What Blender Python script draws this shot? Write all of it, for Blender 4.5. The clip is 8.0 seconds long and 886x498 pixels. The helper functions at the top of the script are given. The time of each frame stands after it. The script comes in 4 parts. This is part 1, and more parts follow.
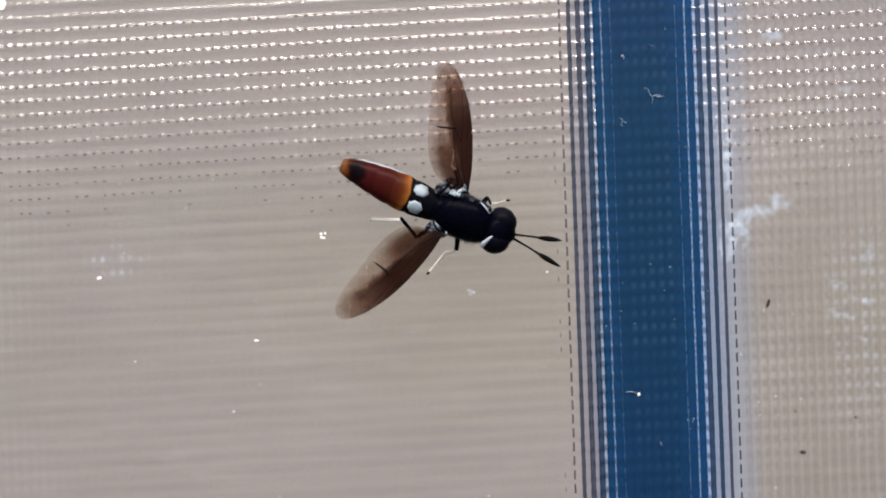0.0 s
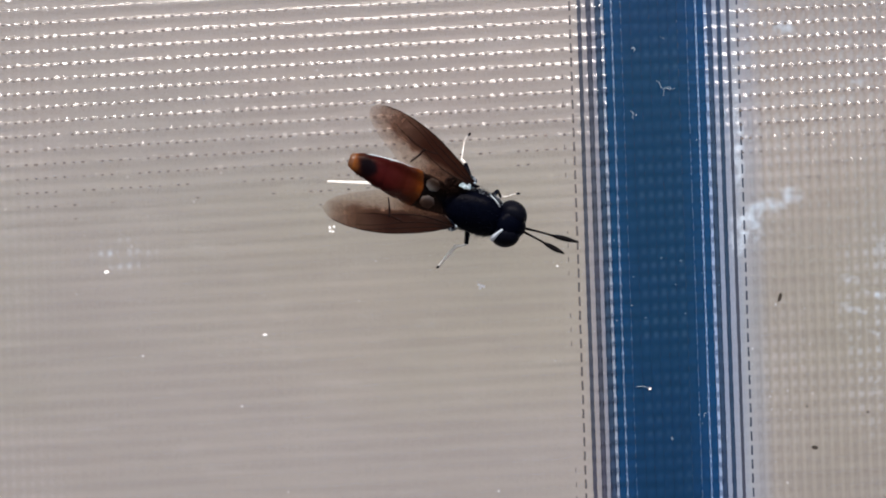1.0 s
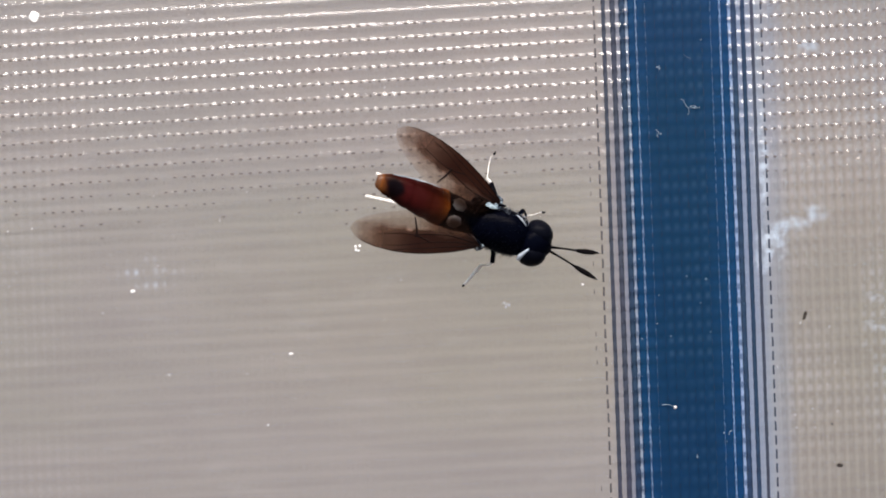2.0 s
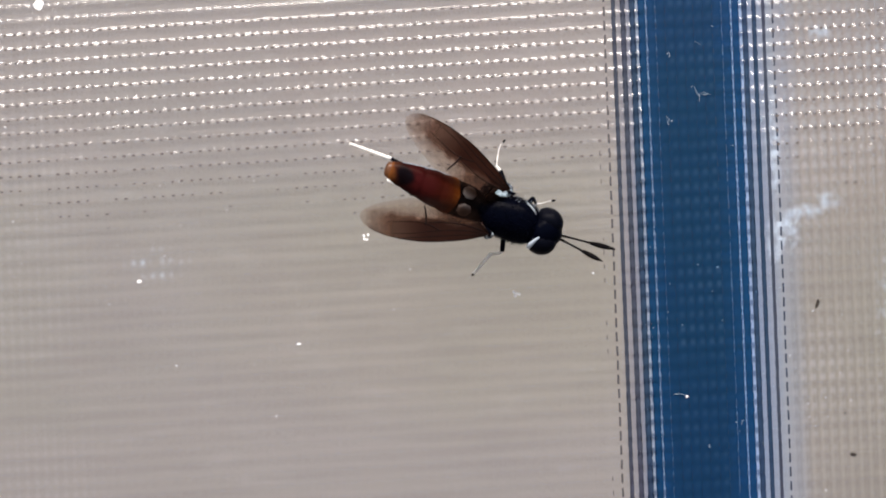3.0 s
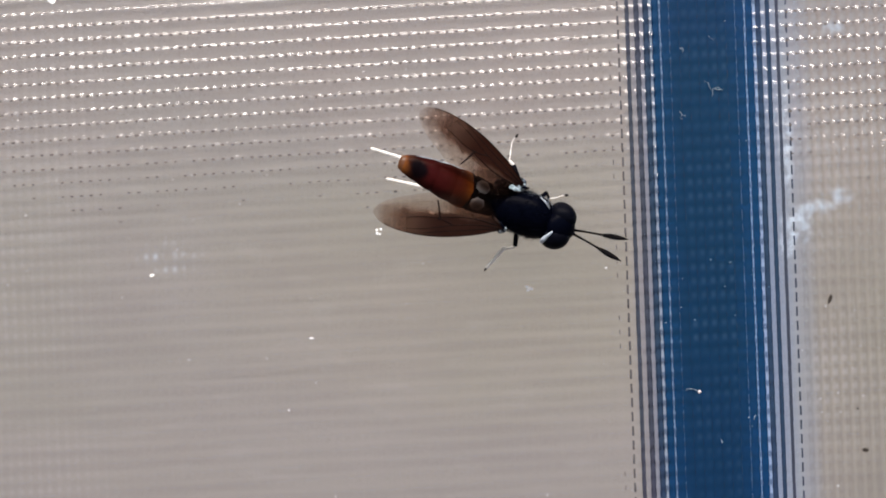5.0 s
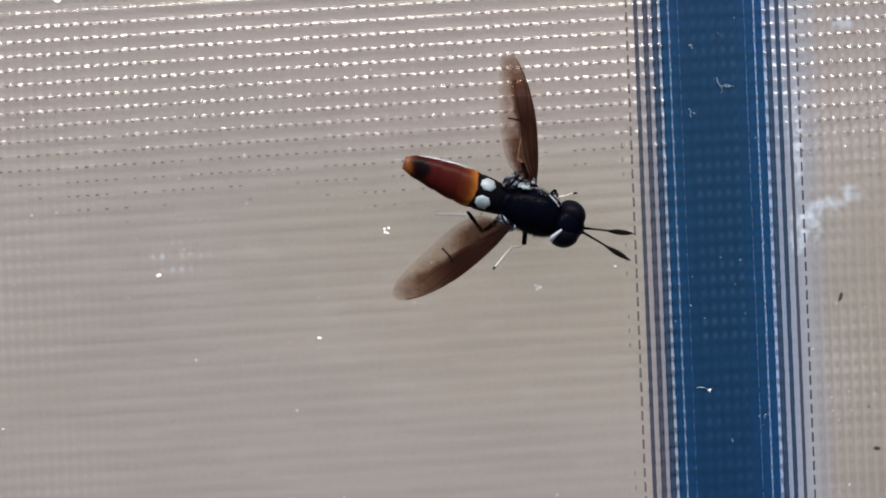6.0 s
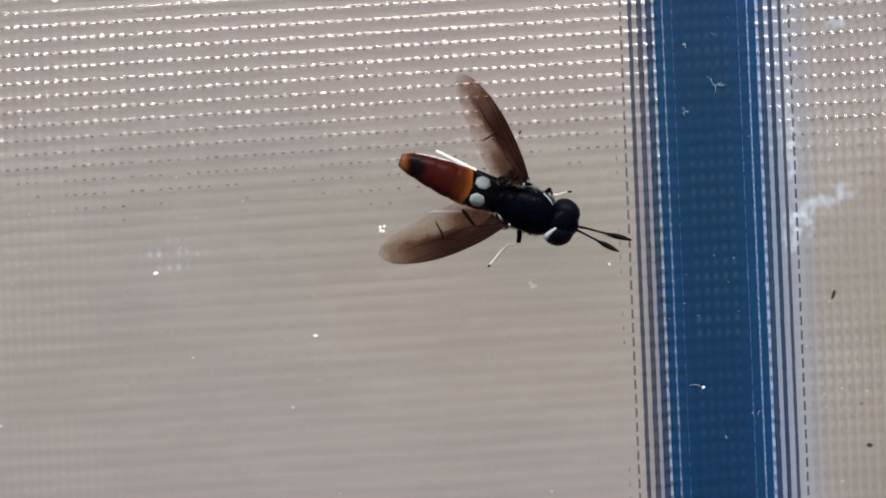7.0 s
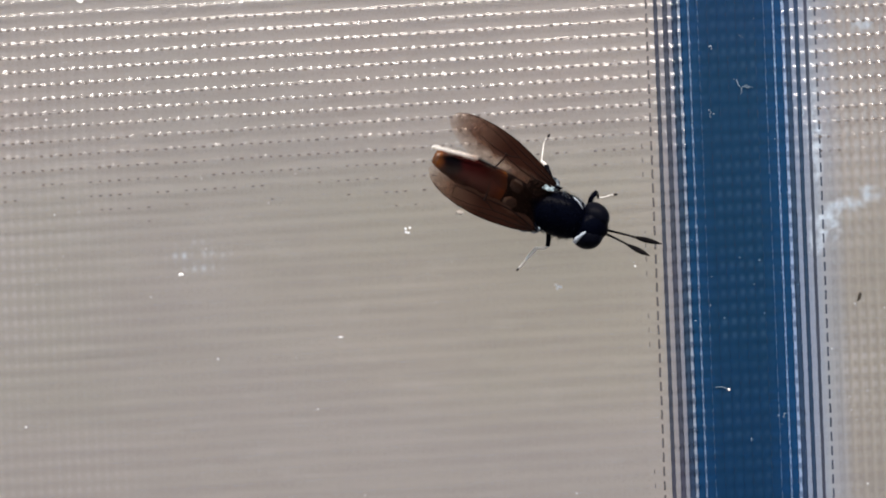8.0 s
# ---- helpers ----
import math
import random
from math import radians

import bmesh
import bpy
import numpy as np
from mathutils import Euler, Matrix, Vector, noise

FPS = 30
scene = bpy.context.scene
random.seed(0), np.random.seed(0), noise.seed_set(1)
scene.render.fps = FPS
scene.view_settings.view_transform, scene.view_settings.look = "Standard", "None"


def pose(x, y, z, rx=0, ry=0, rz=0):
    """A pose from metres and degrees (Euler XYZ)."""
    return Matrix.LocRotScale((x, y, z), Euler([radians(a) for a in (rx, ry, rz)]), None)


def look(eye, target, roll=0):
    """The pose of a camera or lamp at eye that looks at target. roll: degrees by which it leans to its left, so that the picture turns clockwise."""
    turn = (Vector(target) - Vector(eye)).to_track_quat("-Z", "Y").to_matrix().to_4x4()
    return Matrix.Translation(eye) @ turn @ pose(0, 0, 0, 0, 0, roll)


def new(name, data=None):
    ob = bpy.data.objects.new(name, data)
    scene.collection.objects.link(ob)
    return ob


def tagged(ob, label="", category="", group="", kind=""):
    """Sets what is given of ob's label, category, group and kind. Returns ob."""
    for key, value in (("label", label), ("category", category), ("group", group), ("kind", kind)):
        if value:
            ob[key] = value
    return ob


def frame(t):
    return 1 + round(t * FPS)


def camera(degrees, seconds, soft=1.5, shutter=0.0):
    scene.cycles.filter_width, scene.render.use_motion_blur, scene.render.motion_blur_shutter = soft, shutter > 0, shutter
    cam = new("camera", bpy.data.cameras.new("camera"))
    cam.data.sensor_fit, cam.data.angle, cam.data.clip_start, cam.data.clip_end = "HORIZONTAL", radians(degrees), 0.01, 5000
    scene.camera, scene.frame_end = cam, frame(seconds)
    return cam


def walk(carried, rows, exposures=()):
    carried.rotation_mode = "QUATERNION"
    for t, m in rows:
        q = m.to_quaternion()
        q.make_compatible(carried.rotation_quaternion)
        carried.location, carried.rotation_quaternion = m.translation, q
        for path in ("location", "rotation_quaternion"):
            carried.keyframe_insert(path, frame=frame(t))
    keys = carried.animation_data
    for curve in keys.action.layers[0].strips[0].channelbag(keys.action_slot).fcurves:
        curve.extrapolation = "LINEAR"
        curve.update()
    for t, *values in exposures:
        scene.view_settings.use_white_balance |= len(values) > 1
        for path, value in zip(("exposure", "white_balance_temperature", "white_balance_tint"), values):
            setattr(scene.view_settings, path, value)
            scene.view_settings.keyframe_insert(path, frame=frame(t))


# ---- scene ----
MM = 0.001
cam = camera(40.0, 8.0, soft=1.85, shutter=0.2)
# seconds, eye x, y, z in millimetres, roll in degrees; the camera faces the cloth squarely
PATH = [
    (0, 5.925, -109.29, 0.383, -2), (0.1, 5.67, -109.32, 0.98, -2), (0.2, 5.83, -109.35, 1.18, -2),
    (0.3, 6.01, -109.37, 1.12, -2), (0.4, 5.84, -109.4, 1.39, -2), (0.5, 6.027, -109.43, 1.354, -2),
    (0.6, 6, -109.26, 0.97, -2), (0.7, 5.68, -109.09, 0.97, -2), (0.8, 5.28, -108.93, 0.98, -2),
    (0.9, 5.22, -108.76, 0.67, -2), (1, 5.048, -108.59, -0.148, -2), (1.1, 4.89, -108.69, -0.23, -2.02),
    (1.2, 4.96, -108.79, 0.43, -2.03), (1.3, 4.74, -108.88, 1.4, -2.05), (1.4, 4.54, -108.98, 1.54, -2.06),
    (1.5, 4.108, -109.08, 0.884, -2.08), (1.6, 3.61, -109.04, 1, -2.06), (1.7, 3.21, -109, 1.725, -2.05),
    (2.8, 2.37, -108.03, 1.07, -2.25), (2.9, 2.08, -107.94, 1.28, -2.27), (3, 1.985, -107.85, 0.653, -2.29),
    (3.1, 1.69, -107.87, 0.09, -2.27), (3.2, 1.94, -107.89, 0.13, -2.25), (3.3, 1.75, -107.9, 0.59, -2.22),
    (3.4, 2.05, -107.92, 0.52, -2.2), (3.5, 1.891, -107.94, 0.315, -2.18), (3.6, 1.59, -107.98, 0.59, -2.19),
    (3.7, 1.5, -108.02, 0.85, -2.21), (3.8, 1.42, -108.06, 1.36, -2.22), (3.9, 1.61, -108.1, 1.1, -2.24),
    (4, 1.367, -108.14, 0.747, -2.25), (4.1, 1.19, -108.05, 0.56, -2.22), (4.2, 0.98, -107.96, 0.11, -2.19),
    (4.3, 0.76, -107.88, -0.29, -2.16), (4.4, 0.19, -107.79, -0.27, -2.13), (4.5, 0, -107.7, 0, -2.1),
    (4.6, 0.4, -107.81, 0.62, -2.1), (4.7, 0.87, -107.92, 0.16, -2.11), (5.8, 0.39, -107.36, 0.43, -2.32),
    (5.9, 0.26, -107.31, 0.19, -2.34), (6, 0.099, -107.26, 0.126, -2.36), (6.1, 0.14, -107.31, 0.3, -2.37),
    (6.2, 0.02, -107.37, -0.09, -2.38), (6.3, -0.33, -107.42, -0.02, -2.39), (6.4, -0.64, -107.48, -0.18, -2.4),
    (6.5, -0.535, -107.53, -0.473, -2.41), (6.6, -0.17, -107.6, -0.57, -2.4), (6.7, 0.54, -107.68, -0.23, -2.4),
    (6.8, 0.76, -107.75, 0.29, -2.39), (6.9, 0.95, -107.83, 0.14, -2.39), (7, 0.514, -107.9, -0.061, -2.38),
    (7.1, -0.16, -107.84, -0.02, -2.35), (7.2, -1.08, -107.79, -0.54, -2.32), (7.3, -1.98, -107.73, -1.86, -2.3),
    (7.4, -2.68, -107.68, -1.79, -2.27), (7.5, -2.563, -107.62, -0.227, -2.24), (7.6, -1.62, -107.65, 0.86, -2.25),
    (7.7, -0.83, -107.68, 0.71, -2.26), (7.8, -0.89, -107.72, 0.54, -2.27), (7.9, -1.25, -107.75, 0.28, -2.28),
    (8, -1.733, -107.78, 0.174, -2.29),
]
walk(cam, [(t, look((x * MM, y * MM, z * MM), (x * MM, 0, z * MM), roll)) for t, x, y, z, roll in PATH],
     exposures=[(0.0, -0.33, 6800, 14.5), (1.5, -0.31, 6700, 14.5), (3.5, -0.32, 6750, 14.5), (4.5, -0.39, 6750, 14.5), (6.5, -0.41, 6780, 13.5), (8.0, -0.40, 6800, 12.5)])

# ---- light ----
world = bpy.data.worlds.new("sky")
scene.world = world
world.use_nodes = True
sky = world.node_tree.nodes.new("ShaderNodeTexSky")
sky.sky_type, sky.sun_disc = "NISHITA", False
SUN_UP, SUN_TURN = 55.0, 0.0          # the sun stands behind the cloth
sky.sun_elevation, sky.sun_rotation = radians(SUN_UP), radians(SUN_TURN)
background = world.node_tree.nodes["Background"]
background.inputs["Strength"].default_value = 0.295
world.node_tree.links.new(sky.outputs["Color"], background.inputs["Color"])

sun = new("sun", bpy.data.lights.new("sun", "SUN"))
sun.data.energy, sun.data.angle, sun.data.color = 1.30, radians(0.5), (1.0, 0.93, 0.84)
sun.matrix_world = look((0.0, 2 * math.cos(radians(SUN_UP)), 2 * math.sin(radians(SUN_UP))), (0, 0, 0))

# lamp added for the thread glints, in a slot of the unseen top panels
SLOT_Y0, SLOT_Y1, TOP_Z = -0.188, -0.182, 0.25
slot = new("glint_lamp", bpy.data.lights.new("glint_lamp", "AREA"))
slot.data.shape, slot.data.size, slot.data.size_y = "RECTANGLE", 0.5, SLOT_Y1 - SLOT_Y0
slot.data.energy, slot.data.color = 5.2, (1.0, 0.95, 0.90)
slot.matrix_world = pose(0, (SLOT_Y0 + SLOT_Y1) / 2, TOP_Z + 0.002)


# ---- materials ----
def nodes_of(name):
    m = bpy.data.materials.new(name)
    m.use_nodes = True
    t = m.node_tree
    t.nodes.clear()
    return m, t, t.nodes.new("ShaderNodeOutputMaterial")


def node(t, kind, values=None, **props):
    n = t.nodes.new("ShaderNode" + kind)
    for k, v in props.items():
        setattr(n, k, v)
    for k, v in (values or {}).items():
        if isinstance(v, bpy.types.NodeSocket):
            t.links.new(v, n.inputs[k])
        else:
            n.inputs[k].default_value = v
    return n


def rgba(c):
    return (c[0], c[1], c[2], 1.0)


def ramp(t, fac, stops, interpolation="LINEAR"):
    n = node(t, "ValToRGB", {"Fac": fac})
    n.color_ramp.interpolation = interpolation
    e = n.color_ramp.elements
    while len(e) < len(stops):
        e.new(0.5)
    for s, (at, c) in zip(e, stops):
        s.position, s.color = at, rgba(c) if isinstance(c, tuple) else (c, c, c, 1)
    return n.outputs["Color"]


def mix(t, fac, a, b, blend="MIX"):
    n = t.nodes.new("ShaderNodeMix")
    n.data_type, n.blend_type = "RGBA", blend
    for k, v in ((0, fac), (6, a), (7, b)):
        if isinstance(v, bpy.types.NodeSocket):
            t.links.new(v, n.inputs[k])
        else:
            n.inputs[k].default_value = rgba(v) if isinstance(v, tuple) else v
    return n.outputs[2]


def math_node(t, op, a, b=0.0, clamp=False):
    n = node(t, "Math", operation=op, use_clamp=clamp)
    for k, v in ((0, a), (1, b)):
        if isinstance(v, bpy.types.NodeSocket):
            t.links.new(v, n.inputs[k])
        else:
            n.inputs[k].default_value = v
    return n.outputs[0]


def band(t, x, lo, hi, soft):
    """1 between lo and hi, fading over soft on either side."""
    up = node(t, "MapRange", {"Value": x, "From Min": lo - soft, "From Max": lo + soft}, interpolation_type="SMOOTHSTEP").outputs[0]
    down = node(t, "MapRange", {"Value": x, "From Min": hi - soft, "From Max": hi + soft, "To Min": 1.0, "To Max": 0.0}, interpolation_type="SMOOTHSTEP").outputs[0]
    return math_node(t, "MULTIPLY", up, down)


def blob(t, px, pz, x, z, rx, rz):
    """A soft patch about x, z in millimetres."""
    a = math_node(t, "POWER", math_node(t, "ABSOLUTE", math_node(t, "DIVIDE", math_node(t, "SUBTRACT", px, x * MM), rx * MM)), 2.0)
    b = math_node(t, "POWER", math_node(t, "ABSOLUTE", math_node(t, "DIVIDE", math_node(t, "SUBTRACT", pz, z * MM), rz * MM)), 2.0)
    return math_node(t, "SUBTRACT", 1.0, math_node(t, "ADD", a, b), clamp=True)


WARP_X, WARP_STEP = 17.90, 0.8425              # first blue warp and the step between warps, millimetres
WEFT_Z, WEFT_STEP, WEFT_LEAN = 20.50, 1.255, 1.26   # top weft, step between wefts, their lean in degrees


def cells(t, px, pz):
    """1 in the middle of each mesh of the weave, 0 along the tapes."""
    across, upward = weave(t, px, pz)
    return math_node(t, "MULTIPLY", band(t, across, 0.25, 0.75, 0.2), band(t, upward, 0.28, 0.72, 0.2))


def weave(t, px, pz):
    """How far a place lies between two warps and between two wefts, 0 to 1."""
    across = math_node(t, "FRACT", math_node(t, "DIVIDE", math_node(t, "SUBTRACT", px, (WARP_X - 100 * WARP_STEP) * MM), WARP_STEP * MM))
    level = math_node(t, "SUBTRACT", pz, math_node(t, "MULTIPLY", px, math.tan(radians(WEFT_LEAN))))
    upward = math_node(t, "FRACT", math_node(t, "DIVIDE", math_node(t, "SUBTRACT", level, (WEFT_Z - 100 * WEFT_STEP) * MM), WEFT_STEP * MM))
    return across, upward


STRIPE_STEP = 0.829                            # the stripe's warps lie closer together


def warp_at(k):
    """The x of warp k, millimetres; k may lie between two warps."""
    return WARP_X + WARP_STEP * min(k, -1) + STRIPE_STEP * min(max(k + 1, 0), 18) + WARP_STEP * max(k - 17, 0)


TAN, BLUE = (0.478, 0.412, 0.346), (0.008, 0.044, 0.108)
FILM = [(17.0, TAN), (17.6, (0.43, 0.38, 0.33)), (18.3, (0.365, 0.33, 0.315)), (19.1, (0.315, 0.305, 0.325)), (19.95, (0.24, 0.285, 0.345)), (20.8, (0.14, 0.22, 0.325)), (21.6, (0.035, 0.10, 0.19)), (22.3, BLUE),
        (26.2, BLUE), (26.9, (0.028, 0.098, 0.185)), (27.7, (0.10, 0.20, 0.33)), (28.45, (0.21, 0.315, 0.46)), (29.3, (0.25, 0.33, 0.46)), (30.1, (0.285, 0.33, 0.405)), (30.9, (0.33, 0.35, 0.385)), (31.8, (0.42, 0.405, 0.37)), (32.5, TAN)]


def cloth_material(name, thread, haze=0.12, ior=1.6):
    """Polyethylene tape cloth: tan, with a blue stripe, powder stains and a sheen on the threads."""
    m, t, out = nodes_of(name)
    xyz = node(t, "SeparateXYZ", {"Vector": node(t, "NewGeometry").outputs["Position"]})
    px, pz = xyz.outputs["X"], xyz.outputs["Z"]
    place = node(t, "NewGeometry").outputs["Position"]
    broad = node(t, "TexNoise", {"Vector": place, "Scale": 60.0, "Detail": 3.0}).outputs["Fac"]
    fine = node(t, "TexNoise", {"Vector": place, "Scale": 1500.0, "Detail": 2.0}).outputs["Fac"]
    colour = mix(t, broad, tuple(c * 0.93 for c in TAN), tuple(c * 1.06 for c in TAN))
    colour = mix(t, math_node(t, "MULTIPLY", fine, 0.18), colour, (0.30, 0.27, 0.25))
    # faint pale scuffs along the wefts
    smear = node(t, "Mapping", {"Vector": place, "Rotation": (0, radians(-WEFT_LEAN), 0), "Scale": (160.0, 1.0, 700.0)})
    scuff = node(t, "TexNoise", {"Vector": smear.outputs[0], "Scale": 1.0, "Detail": 3.0}).outputs["Fac"]
    scuff = node(t, "MapRange", {"Value": scuff, "From Min": 0.58, "From Max": 0.74, "To Max": 0.14}).outputs[0]
    colour = mix(t, scuff, colour, (0.68, 0.63, 0.57))
    # irregular darker bands along the wefts
    thinned = node(t, "Mapping", {"Vector": place, "Rotation": (0, radians(-WEFT_LEAN), 0), "Scale": (55.0, 1.0, 820.0)})
    dull = node(t, "TexNoise", {"Vector": thinned.outputs[0], "Scale": 1.0, "Detail": 2.0}).outputs["Fac"]
    dull = node(t, "MapRange", {"Value": dull, "From Min": 0.40, "From Max": 0.62, "To Max": 0.75}).outputs[0]
    colour = mix(t, dull, colour, mix(t, 1.0, colour, (0.925, 0.92, 0.925), "MULTIPLY"))
    # the stripe: the film between its warps turns from tan to blue and back
    blue = mix(t, fine, tuple(c * 0.8 for c in BLUE), tuple(c * 1.25 for c in BLUE))
    stripe = node(t, "MapRange", {"Value": px, "From Min": 17.0 * MM, "From Max": 32.5 * MM}).outputs[0]
    film = ramp(t, stripe, [((x - 17.0) / 15.5, c) for x, c in FILM])
    # glints between the wefts, painted into the film of the narrow gaps as light dashes
    dash = band(t, weave(t, px, pz)[1], 0.22, 0.80, 0.09)
    narrow = math_node(t, "ADD", band(t, px, 19.5 * MM, 22.0 * MM, 0.1 * MM), band(t, px, 26.6 * MM, 29.6 * MM, 0.1 * MM))
    bright = mix(t, dash, mix(t, 1.0, film, (0.62, 0.68, 0.75), "MULTIPLY"), mix(t, 1.0, film, (1.55, 1.5, 1.4), "MULTIPLY"))
    film = mix(t, narrow, film, bright)
    colour = mix(t, band(t, px, 17.5 * MM, 32.2 * MM, 0.5 * MM), colour, film)
    colour = mix(t, band(t, px, 22.1 * MM, 26.5 * MM, 0.4 * MM), colour, blue)
    # white powder dried on the cloth beside the stripe
    powder = math_node(t, "ADD", blob(t, px, pz, 32.1, 1.0, 1.7, 2.0), blob(t, px, pz, 36.1, 3.6, 1.6, 0.85), clamp=True)
    for x, z, rx, rz in ((34.4, 2.75, 1.7, 0.85), (33.0, 2.0, 1.4, 1.1), (32.4, 0.6, 1.2, 1.4), (31.3, -0.7, 0.9, 1.2), (35.75, 18.6, 0.7, 0.7), (36.55, 18.6, 0.6, 0.6), (31.6, 8.5, 0.8, 6.0)):
        powder = math_node(t, "ADD", powder, blob(t, px, pz, x, z, rx, rz), clamp=True)
    drawn = node(t, "Mapping", {"Vector": place, "Rotation": (0, radians(-6), 0), "Scale": (420.0, 1.0, 950.0)})
    scrawl = node(t, "MapRange", {"Value": node(t, "TexNoise", {"Vector": drawn.outputs[0], "Scale": 1.0, "Detail": 3.0}).outputs["Fac"], "From Min": 0.55, "From Max": 0.68}).outputs[0]
    scattered = math_node(t, "MULTIPLY", math_node(t, "ADD", blob(t, px, pz, 43.0, -8.0, 3.6, 12.0), math_node(t, "MULTIPLY", blob(t, px, pz, 41.8, 14.5, 3.4, 5.0), 0.7)), math_node(t, "ADD", math_node(t, "MULTIPLY", cells(t, px, pz), 0.5), scrawl))
    powder = math_node(t, "ADD", powder, math_node(t, "MULTIPLY", scattered, 0.8), clamp=True)
    powder = math_node(t, "ADD", powder, math_node(t, "MULTIPLY", blob(t, px, pz, -23.5, 0.3, 3.4, 1.8), math_node(t, "ADD", 0.06, math_node(t, "MULTIPLY", cells(t, px, pz), 0.45))), clamp=True)
    # a thin bluish bloom of powder beside the stripe, rosy and olive stains in the tan
    colour = mix(t, math_node(t, "MULTIPLY", band(t, px, 29.6 * MM, 33.4 * MM, 0.9 * MM), 0.45), colour, (0.39, 0.425, 0.49))
    stain = node(t, "MapRange", {"Value": node(t, "TexNoise", {"Vector": place, "Scale": 45.0, "Detail": 2.0}).outputs["Fac"], "From Min": 0.38, "From Max": 0.62}).outputs[0]
    on_tan = math_node(t, "SUBTRACT", 1.0, band(t, px, 17.5 * MM, 31.8 * MM, 0.6 * MM))
    rosy = math_node(t, "MAXIMUM", blob(t, px, pz, 39.0, 11.0, 9.0, 12.0), math_node(t, "MULTIPLY", band(t, pz, 9.5 * MM, 22 * MM, 3 * MM), stain))
    colour = mix(t, math_node(t, "MULTIPLY", math_node(t, "MULTIPLY", rosy, on_tan), 0.8), colour, mix(t, 1.0, colour, (1.035, 0.985, 0.98), "MULTIPLY"))
    warm = math_node(t, "MAXIMUM", blob(t, px, pz, 8.0, -3.0, 30.0, 15.0), blob(t, px, pz, 40.0, -8.0, 11.0, 26.0))
    colour = mix(t, math_node(t, "MULTIPLY", warm, on_tan), colour, mix(t, 1.0, colour, (0.99, 0.985, 0.915), "MULTIPLY"))
    olive = math_node(t, "MULTIPLY", math_node(t, "SUBTRACT", 1.0, stain), band(t, pz, -14 * MM, 8 * MM, 3 * MM))
    colour = mix(t, math_node(t, "MULTIPLY", math_node(t, "MULTIPLY", olive, on_tan), 0.7), colour, mix(t, 1.0, colour, (0.975, 0.998, 0.95), "MULTIPLY"))
    grain = node(t, "TexNoise", {"Vector": place, "Scale": 900.0, "Detail": 4.0}).outputs["Fac"]
    powder = math_node(t, "MULTIPLY", powder, node(t, "MapRange", {"Value": grain, "From Min": 0.38, "From Max": 0.58}).outputs[0], clamp=True)
    powder = math_node(t, "MULTIPLY", powder, math_node(t, "ADD", 0.72, math_node(t, "MULTIPLY", cells(t, px, pz), 0.5)), clamp=True)
    colour = mix(t, math_node(t, "MULTIPLY", powder, 0.9), colour, (0.80, 0.87, 0.90))
    # light cells between the tapes where the film is dusty
    dusty = math_node(t, "ADD", band(t, px, 32.6 * MM, 70 * MM, 1.5 * MM), math_node(t, "MULTIPLY", band(t, px, -70 * MM, -30 * MM, 5 * MM), 0.4), clamp=True)
    cell = math_node(t, "MULTIPLY", cells(t, px, pz), math_node(t, "MULTIPLY", dusty, node(t, "MapRange", {"Value": broad, "From Min": 0.35, "From Max": 0.7}).outputs[0]))
    colour = mix(t, math_node(t, "MULTIPLY", cell, 0.55), colour, (0.72, 0.68, 0.64))
    bump = node(t, "Bump", {"Height": fine, "Strength": 0.15, "Distance": 0.02 * MM}).outputs["Normal"]
    rough = node(t, "MapRange", {"Value": broad, "To Min": 0.16 if thread else 0.45, "To Max": 0.18 if thread else 0.6}).outputs[0]
    skin = node(t, "BsdfDiffuse", {"Color": colour, "Normal": bump})
    through_light = node(t, "BsdfTranslucent", {"Color": colour})
    both = node(t, "MixShader", {0: 0.948, 1: skin.outputs[0], 2: through_light.outputs[0]})
    gloss = node(t, "BsdfGlossy", {"Roughness": rough, "Normal": bump}, distribution="BECKMANN")
    coated = node(t, "MixShader", {0: node(t, "Fresnel", {"IOR": 1.6 if thread else 1.4}).outputs[0], 1: both.outputs[0], 2: gloss.outputs[0]})
    last = coated.outputs[0]
    if thread:
        # clear tape: little more than its gloss shows
        body_shade = node(t, "MixShader", {0: haze, 1: node(t, "BsdfTransparent", {"Color": (0.995, 0.993, 0.99, 1)}).outputs[0], 2: both.outputs[0]})
        last = node(t, "MixShader", {0: node(t, "Fresnel", {"IOR": ior}).outputs[0], 1: body_shade.outputs[0], 2: gloss.outputs[0]}).outputs[0]
    t.links.new(last, out.inputs["Surface"])
    return m


